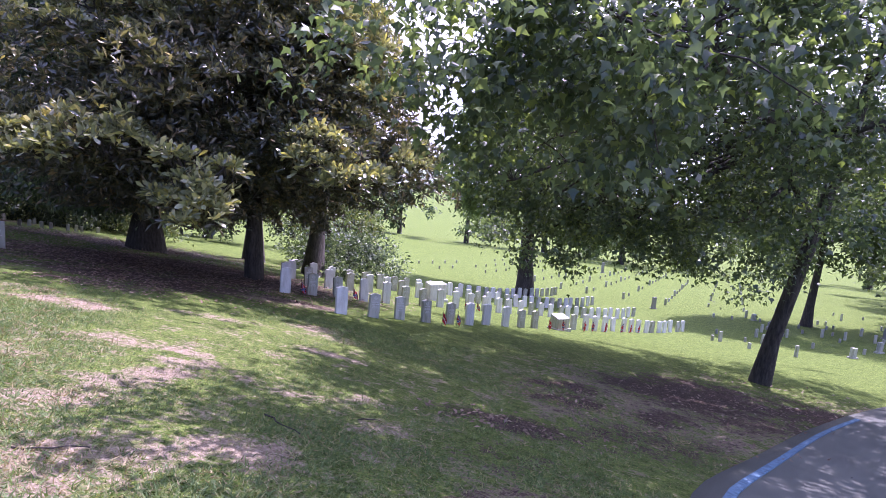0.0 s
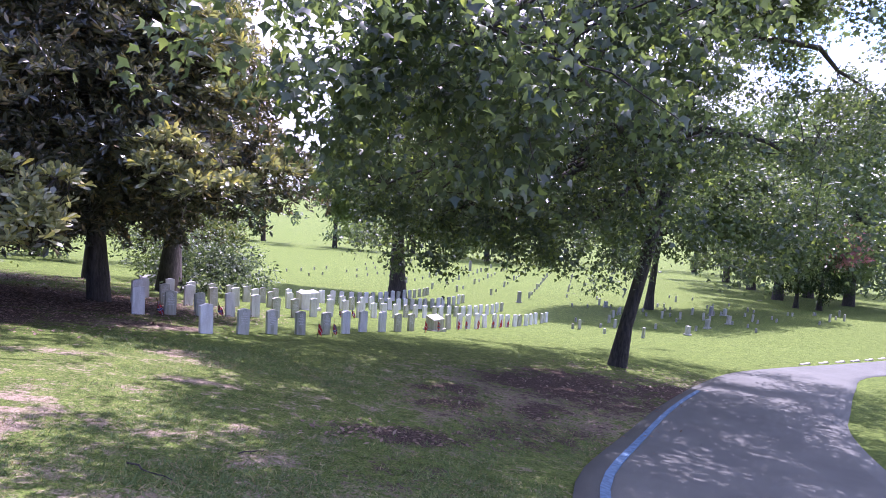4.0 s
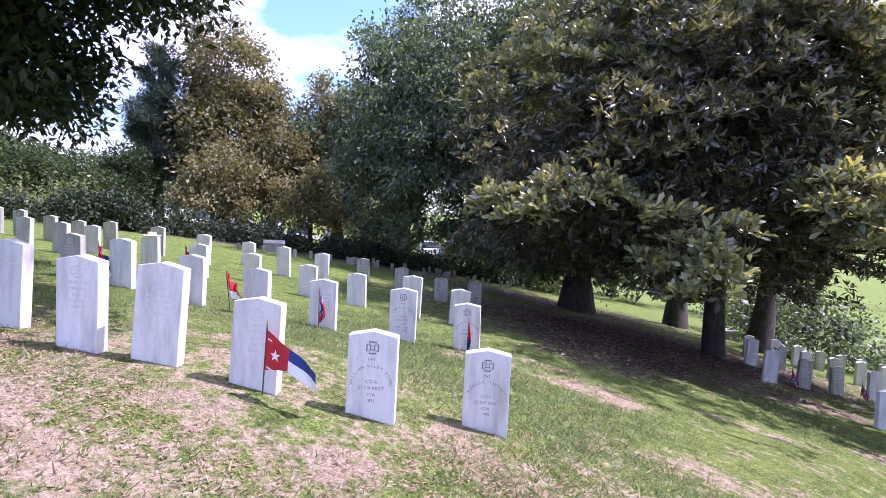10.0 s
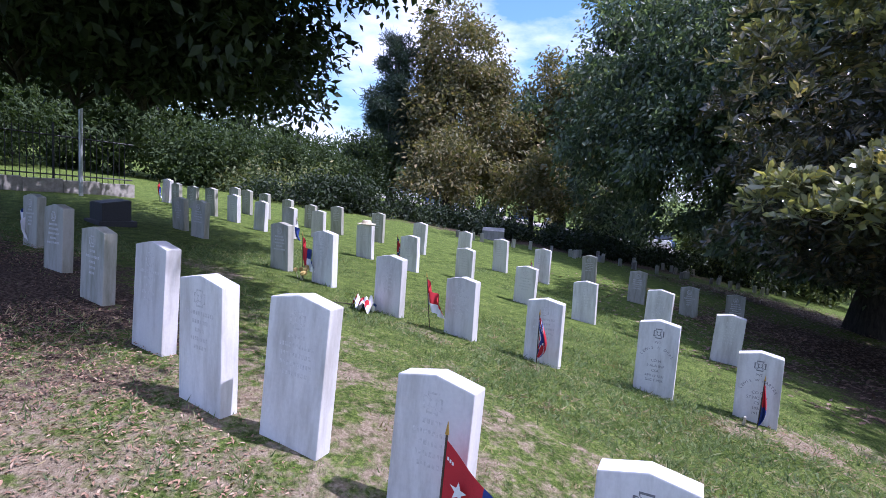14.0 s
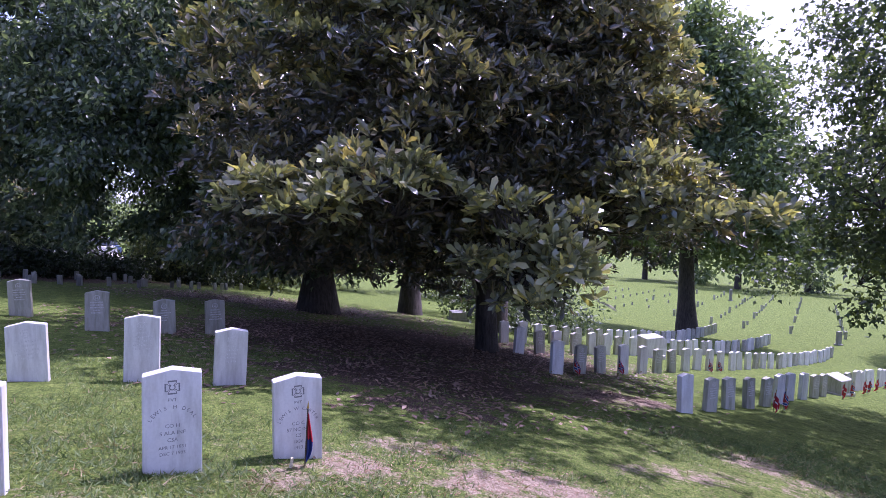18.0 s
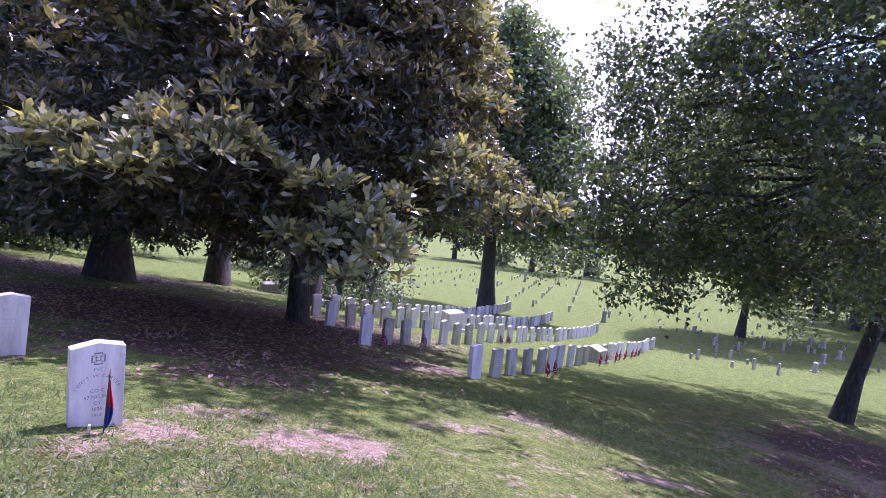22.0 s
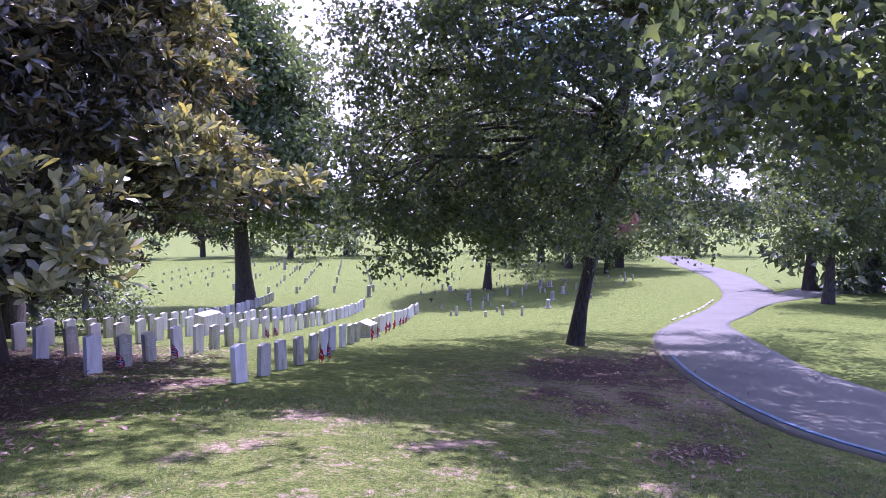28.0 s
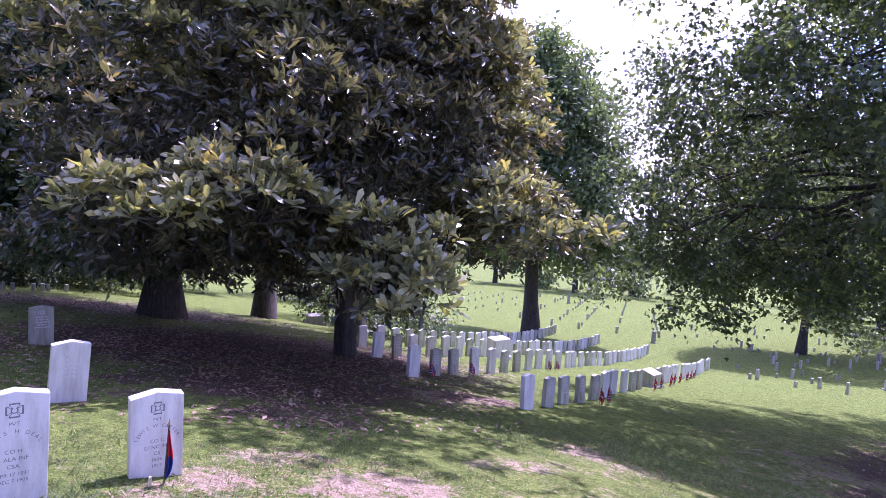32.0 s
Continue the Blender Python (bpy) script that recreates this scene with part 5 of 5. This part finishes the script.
grave_flag("small red flag with a blue cross behind a stone", -13.0, 5.45, 20, saltire, .56, .34, .3, .35)
grave_flag("blue and white flag hanging beside a headstone", -15.35, 4.1, 0, lambda u, v: 1 if u > .3 else 2, .42, .3, .26, .6)
grave_flag("small red flag against a headstone", -13.62, 8.66, 20, saltire, .42, .3, .26, .8)
grave_flag("red and white flag on a far headstone", -20.75, 1.35, 10, two_bars, .56, .34, .3, .5)
grave_flag("pale flag hanging in the shade beside a stone", -11.95, .3, 0, lambda u, v: 2 if u > .3 else 1, .5, .34, .3, .5)
for k, s in enumerate((.13, .155, .36, .4, .47, .5, .55, .62, .66, .7)):
    grave_flag("small red flag leaning at a row of stones", -2.85 + 14.3 * s + .12, 12.65 + 21.8 * s - .18, 30 + 9 * k, saltire if k % 2 else (lambda u, v: 2 if abs(v - .5) < .07 else 0), .46, .26, .28, .7)
for s in (.02, .09, .3, .33):
    grave_flag("small flag leaning at a row of stones", -5.1 + 14.5 * s, 14.4 + 24.0 * s, 20, saltire, .42, .26, .26, .6)

# pale stake at the foot of a stone
stake = thing("marker_stake", "short pale wooden stake leaning at a stone", "stake", at=(-6.7, 6.33, gz(-6.7, 6.33)))
bm = bmesh.new()
cyl(bm, (0, 0, -.08), (.03, -.02, .07), .016, 7, .01)
part("peg", bm, M_STRAWHAT, stake)

# fallen flag, a crumpled heap
bm = bmesh.new()
bmesh.ops.create_grid(bm, x_segments=22, y_segments=16, size=0.5)
for q in bm.verts:
    x, y = q.co.x, q.co.y
    q.co = Vector((x * .27, y * .2, .06 + .05 * math.sin(x * 9 + y * 6) + .035 * math.cos(y * 13 - x * 7)))
for q in bm.faces:
    q.material_index = (2, 2, 0, 2, 2, 1, 2)[int((q.calc_center_median().x + .4 * q.calc_center_median().y + .2) * 34) % 7]
heap = thing("fallen_flag", "crumpled white, red and blue flag lying on grass", "flag", at=(-9.33, 3.79, gz(-9.33, 3.79) + .01))
part("cloth", bm, [M_RED, M_BLUE, M_WHITE], heap, smooth=True)
bm = bmesh.new()
cyl(bm, (-.1, .05, .02), (-.24, -.28, .03), .005)
part("stick", bm, M_STICK, heap)

# dry flowers at a stone's foot
flowers = thing("dried_flowers", "dried yellow flowers at the foot of a headstone", "flowers", at=(-10.74, 3.37, gz(-10.74, 3.37)))
rf = random.Random(8)
for q in range(9):
    bm = bmesh.new()
    a, h = rf.uniform(0, 6.28), rf.uniform(.08, .17)
    tip = (math.cos(a) * .1, math.sin(a) * .07, h)
    cyl(bm, (math.cos(a) * .02, math.sin(a) * .02, -.02), tip, .004, 5)
    stalk = part("stalk", bm, M_STRAWHAT, flowers)
    bm = bmesh.new()
    bmesh.ops.create_icosphere(bm, subdivisions=1, radius=.032, matrix=Matrix.Translation(tip))
    part("bloom", bm, M_FLOWER, stalk)

# straw hat on a stone
hat = thing("straw_hat", "pale straw hat resting on a headstone", "hat", at=(-13.81, 5.1, gz(-13.81, 5.1) + .63))
bm = bmesh.new()
for rad, z0, z1 in ((.17, 0, .014),):
    cyl(bm, (0, 0, z0), (0, 0, z1), rad, 20)
part("brim", bm, M_STRAWHAT, hat, smooth=False)
bm = bmesh.new()
cyl(bm, (0, 0, .012), (0, 0, .075), .1, 18, .075)
part("crown", bm, M_STRAWHAT, hat)


# low block monuments
def block(label, x, y, w, d, h, face, mat, slope=0.0, z=None):
    top = thing("grave_marker", label, "grave marker", at=(x, y, (gz(x, y) if z is None else z)))
    top.rotation_euler = (0, 0, radians(face))
    bm = bmesh.new()
    box(bm, -w / 2, w / 2, -d / 2, d / 2, -.15, h, .012)
    for q in bm.verts:
        if q.co.z > h * .8 and q.co.y < 0:
            q.co.z -= slope
    part("stone_block", bm, mat, top)
    bm = bmesh.new()
    box(bm, -w / 2 - .07, w / 2 + .07, -d / 2 - .07, d / 2 + .07, -.2, .07, .01)
    part("plinth", bm, mat, top)
    return top


block("broad pale stone marker with a slanted top in a row", 2.95, 21.9, .6, .45, .58, FACE, M_STONE_OLD, .12)
block("wide white stone block among marble rows", -2.2, 23.8, .85, .45, .78, FACE, M_STONE, .05)
block("dark square tomb block in the shade", -14.8, .85, .62, .45, .42, 25, M_DARK_STONE, .05)
block("low grey slab tomb near the hedge", -22.9, 12.9, .85, .55, .48, 60, M_STONE_GREY, .1)
block("low grey block beside a magnolia trunk", -9.9, 27.4, .7, .45, .42, 30, M_STONE_GREY, .05)


def small_marker(label, mat, h, w=.16, d=.14):
    top = thing("small_marker", label, "grave marker", "small square grave markers")
    bm = bmesh.new()
    box(bm, -w / 2, w / 2, -d / 2, d / 2, -.15, h, .01)
    part("post", bm, mat, top)
    return top


small = [small_marker("small pale square marker in the grass", M_STONE_OLD, .3, .13, .12), small_marker("small grey weathered marker post", M_STONE_GREY, .27, .12, .1), small_marker("tall narrow pale grave post", M_STONE_OLD, .55, .2, .1)]
rm = random.Random(17)


def plant(ob, x, y, turn=40):
    copy_thing(ob, pose(x, y, gz(x, y), rm.uniform(-3, 3), rm.uniform(-3, 3), turn + rm.uniform(-8, 8)))


for q in range(26):
    s = q / 25
    plant(small[0 if q % 3 else 1], -21.6 + 1.4 * s + rm.uniform(-.3, .3), 10.5 + 16 * s + rm.uniform(-.4, .4), 60)
for q in range(16):
    plant(small[0], -21.5 - q * .12 + rm.uniform(-1, 1), 15 + q * .9 + rm.uniform(-1, 1), 60)
# rows in the far field, running up the valley
for r in range(11):
    x0, y0 = -9.5 + r * 2.9 + rm.uniform(-.4, .4), 50.5 - abs(r - 4) * .7
    for q in range(13):
        if rm.random() < .22 or (r < 4 and q < 1):
            continue
        tall = (r, q) in ((2, 7), (2, 8)) or (r in (3, 4, 5) and q % 4 < 2) or (r > 5 and q % 3 == 0)
        plant(small[2] if tall else small[1 if rm.random() < .5 else 0], x0 + q * .95, y0 + q * 2.6, 20)
for q in range(120):
    a, d = radians(rm.uniform(27, 57)), rm.uniform(31, 62)
    x, y = -4.8 + d * math.sin(a), 3 + d * math.cos(a)
    if y > 16 + x * .55 + 3:
        plant(small[rm.choice((0, 1, 1, 2))], x, y, 30)
for x, y, h in ((19, 43.8, .8), (18.5, 30.6, .9), (21.9, 34.2, 1.0), (26.2, 40.8, 1.2), (27.6, 41.2, .9), (24.8, 36.4, 1.0), (12.6, 74, 2.2), (12.0, 44.5, 1.5)):
    block("upright grey stone monument in the far field", x, y, .3, .2, h * .6, 30, M_STONE_GREY if h > 1 else M_STONE_OLD)
for ob in small:
    for o in (*ob.children_recursive, ob):
        bpy.data.objects.remove(o)

# retaining wall with iron fence along the upper edge
WALL_A, WALL_B = Vector((-17.0, -6.8)), Vector((-21.3, .65))
run = WALL_B - WALL_A
turn = math.atan2(run.y, run.x)
wall = tagged(new("wall_upper"), "low weathered concrete retaining wall under a fence", "wall", kind="structure")
k = 10
for q in range(k):
    a, b = WALL_A + run * (q / k), WALL_A + run * ((q + 1) / k)
    mid = (a + b) / 2
    bm = bmesh.new()
    half = run.length / k / 2 - .004
    box(bm, -half, half, -.15, .15, -.4, .32, .012)
    seg = part("panel", bm, M_CONCRETE, wall)
    seg.matrix_basis = pose(mid.x, mid.y, gz(mid.x, mid.y) , 0, 0, math.degrees(turn))
fence = thing("iron_fence", "black iron picket fence on a low wall", "fence")
for q in range(int(run.length / .14)):
    p = WALL_A + run * (q * .14 / run.length)
    z = gz(p.x, p.y) + .3
    bm = bmesh.new()
    r = .028 if q % 16 == 0 else .011
    cyl(bm, (p.x, p.y, z), (p.x, p.y, z + (1.4 if q % 16 == 0 else 1.25)), r, 5)
    part("post" if q % 16 == 0 else "picket", bm, M_IRON, fence)
for h in (.15, 1.1):
    bm = bmesh.new()
    cyl(bm, (WALL_A.x, WALL_A.y, gz(*WALL_A) + .3 + h), (WALL_B.x, WALL_B.y, gz(*WALL_B) + .3 + h), .018, 5)
    part("rail", bm, M_IRON, fence)
pole = thing("metal_pole", "slim pale metal pole in front of the fence", "pole", at=(-20.0, -.35, gz(-20.0, -.35)))
bm = bmesh.new()
cyl(bm, (0, 0, -.3), (0, 0, 2.95), .05, 10, .04)
part("shaft", bm, M_POLE, pole)
bm = bmesh.new()
cyl(bm, (0, 0, 2.94), (0, 0, 3.0), .055, 10)
part("cap", bm, M_POLE, pole)

# stone kerb by the fork
kerb = tagged(new("kerb"), "pale low kerb beside the lane fork", "kerb", kind="structure")
line = resample(smooth_line([(17.0, 20.0), (20.0, 21.4), (24.0, 23.4), (28.5, 25.9)], .4), 10)
for a, b in zip(line[:-1], line[1:]):
    m2 = (a + b) / 2
    bm = bmesh.new()
    box(bm, -.34, .34, -.06, .06, -.1, .06, .015)
    part("kerbstone", bm, M_CONCRETE, kerb).matrix_basis = pose(m2[0], m2[1] + .25, gz(m2[0], m2[1] + .25), 0, 0, math.degrees(math.atan2(b[1] - a[1], b[0] - a[0])))

# car park beyond the trees
lot = tagged(new("car_park"), "pale asphalt car park beyond the trees", "pavement", kind="structure")
v, f = strip(resample(np.array([(-66., 22.), (-46., 46.)]), 20), resample(np.array([(-54., 16.), (-36., 40.)]), 20), .05, 8)
part("paving", mesh_of("paving", v, f, M_CONCRETE), M_CONCRETE, lot)


def car(x, y, turn, mat, label):
    top = thing("parked_car", label, "car", "parked cars")
    bm = bmesh.new()
    box(bm, -2.1, 2.1, -.85, .85, .3, .85, .12)
    part("body", bm, mat, top)
    bm = bmesh.new()
    box(bm, -1.2, 1.3, -.74, .74, .84, 1.4, .1)
    for q in bm.verts:
        if q.co.z > 1.2:
            q.co.x *= .72
            q.co.y *= .88
    part("cabin", bm, M_GLASS, top)
    bm = bmesh.new()
    box(bm, -.85, .9, -.62, .62, 1.39, 1.44, .02)
    part("roof", bm, mat, top)
    for sx in (-1.3, 1.3):
        for sy in (-.8, .8):
            bm = bmesh.new()
            cyl(bm, (sx, sy - .1, .32), (sx, sy + .1, .32), .32, 16)
            wheel = part("wheel", bm, M_TYRE, top)
            bm = bmesh.new()
            cyl(bm, (sx, sy + (.1 if sy > 0 else -.1), .32), (sx, sy + (.13 if sy > 0 else -.13), .32), .19, 12)
            part("rim", bm, M_CARS[2], wheel, "silver rim")
    top.matrix_basis = pose(x, y, gz(x, y) + .06, 0, 0, turn)


for q, (x, y) in enumerate([(-57, 22), (-55.2, 24.4), (-53.5, 26.7), (-51.8, 29), (-50, 31.3), (-48.2, 33.6), (-41, 39.5), (-43, 42)]):
    car(x, y, 143 + 3 * (q % 3), M_CARS[q % 3], ("white", "dark blue", "silver")[q % 3] + " car parked beyond the trees")

# understorey that edges the lawn; its shade is put into the dark leaf colour
for q in range(15):
    s = q / 14
    x, y = -27.5 + 5 * s + rm.uniform(-.8, .8), 6 + 25 * s + rm.uniform(-.8, .8)
    h, r = rm.uniform(1.1, 1.9) * (.45 if 3 <= q <= 10 else 1), rm.uniform(1.3, 2.0)
    z = gz(x, y)
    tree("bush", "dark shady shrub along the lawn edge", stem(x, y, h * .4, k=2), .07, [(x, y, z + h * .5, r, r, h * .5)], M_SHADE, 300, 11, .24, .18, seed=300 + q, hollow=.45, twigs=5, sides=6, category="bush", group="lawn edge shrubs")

# ---- fallen leaves, dead twigs ----
rl = np.random.default_rng(77)


def scatter(items, count, box_):
    x, y = rl.uniform(box_[0], box_[1], count), rl.uniform(box_[2], box_[3], count)
    keep = rl.uniform(0, 1, count) < ovals(x, y, items)
    return x[keep], y[keep]


x, y = scatter(MULCH_AND_SHADE[:4] + MULCH_AND_SHADE[7:8], 46000, (-20, -2, 7, 27))
x2, y2 = scatter(MULCH_AND_SHADE[-3:] + [(6.5, 12.5, 5, 3, 40, .5)], 17000, (-6, 14, 6, 18))
x, y = np.r_[x, x2], np.r_[y, y2]
at = np.stack([x, y, ground_z(x, y) + .012], -1)
way = np.stack([rl.normal(0, 1, len(x)), rl.normal(0, 1, len(x)), rl.uniform(-.05, .3, len(x))], -1)
x3, y3 = scatter([(-5.3, 2.5, 1.8, .75, 40, 1), (-7.4, 1.2, 2.2, .9, 35, 1), (-10.3, 0, 2.6, 1.3, 30, 1), (-4.5, 3.5, 1.2, .6, 45, .8), (-5.6, 6.9, 1.2, .5, 30, .3)], 170000, (-14, -1.5, -2.5, 8))
chips = np.stack([x3, y3, ground_z(x3, y3) + .01], -1)
turn3 = np.stack([rl.normal(0, 1, len(x3)), rl.normal(0, 1, len(x3)), rl.uniform(-.1, .35, len(x3))], -1)
tagged(new("leaf_chips", leaf_mesh("leaf_chips", chips, turn3, .028, "long", M_CHIP, rl, .1, .8)), "reddish brown leaf and bark chips along the stones", "leaves", kind="stuff")
tagged(new("fallen_leaves", leaf_mesh("fallen_leaves", at, way, .088, "oval", M_LITTER, rl, .1, .9)), "dry brown and pale fallen leaves", "leaves", kind="stuff")
for q, (x, y, a, s) in enumerate([(-1.9, 3.1, 20, .45), (-1.0, 4.6, -30, .5), (-.4, 5.4, 10, .25), (-6.1, 8.6, 60, .4)]):
    twig = thing("dead_twig", "dark fallen twig lying on bare ground", "twig", at=(x, y, gz(x, y) + .02))
    bm = bmesh.new()
    c, d = math.cos(radians(a)), math.sin(radians(a))
    last = (-s / 2 * c, -s / 2 * d, 0)
    for st in range(1, 6):
        p = ((st / 5 - .5) * s * c + rm.uniform(-.03, .03), (st / 5 - .5) * s * d + rm.uniform(-.03, .03), rm.uniform(-.005, .015))
        cyl(bm, last, p, .009 - st * .001, 5)
        last = p
    part("stick", bm, M_BARK, twig)

# ---- grass ----
LEAF["blade"] = ([(0, -.1, 0), (0, .1, 0), (1, 0, .15)], [(0, 1, 2)])


def lawn(name, label, count, reach, mat, size, seed, dry):
    rg = np.random.default_rng(seed)
    walkline = np.array([(.8, 0), (-1.5, 1.5), (-3.0, 2.2), (-4.8, 3.0)])
    pick = rg.integers(0, 4, count)
    r = reach * rg.uniform(0.06, 1, count)
    a = rg.uniform(-.6, 3.9, count)
    x, y = walkline[pick, 0] + r * np.cos(a), walkline[pick, 1] + r * np.sin(a)
    # two thirds of the blades gather round tufts
    centre = rg.integers(0, count // 24, count)
    loose = rg.uniform(0, 1, count) < 0.36
    wide = (0.045 + 0.13 * rg.uniform(0, 1, count // 24) ** 2)[centre]
    mid = x[centre], y[centre]
    x, y = np.where(loose, x, x[centre] + rg.normal(0, 1, count) * wide), np.where(loose, y, y[centre] + rg.normal(0, 1, count) * wide)
    tuft = np.where(loose, 0.25, rg.uniform(0, 1, count // 24)[centre])
    # a tuft stands or is missing as a whole, by the ground under its middle
    sx, sy = np.where(loose, x, mid[0]), np.where(loose, y, mid[1])
    soil = np.maximum(ovals(sx, sy, BARE), ovals(sx, sy, MULCH_AND_SHADE)) * 1.25
    patch = np.sin(sx * 1.7 + 3 * np.sin(sy * .9)) * np.cos(sy * 1.9 + 2 * np.sin(sx * 1.1)) * .5 + .5
    chance = (soil * .5 + .5 * patch * .4) if dry else np.clip(1.1 - 1.25 * soil, 0.16, 1) * (.55 + .45 * patch) * np.where(loose & (soil > .35), .5, 1)
    draw = np.where(loose, rg.uniform(0, 1, count), rg.uniform(0, 1, count // 24)[centre])
    road_gap = x > np.interp(y, ROAD_L[:60, 1], ROAD_L[:60, 0]) - .1
    keep = (draw < chance) & ~road_gap
    x, y, tuft = x[keep], y[keep], tuft[keep]
    at = np.stack([x, y, ground_z(x, y) - .01], -1)
    way = np.stack([rg.normal(0, .75, len(x)), rg.normal(0, .75, len(x)), np.full(len(x), .62 if not dry else .3)], -1)
    me = leaf_mesh(name, at, way, size * (.65 + .75 * tuft), "blade", mat, rg, .25, .1)
    return tagged(new(name, me), label, "grass", kind="stuff")


lawn("grass", "short green lawn grass with tufts", 1250000, 11.0, M_BLADE, .045, 501, False)
lawn("dry_grass", "dry straw-coloured grass and thatch", 150000, 10.0, M_STRAW, .055, 502, True)
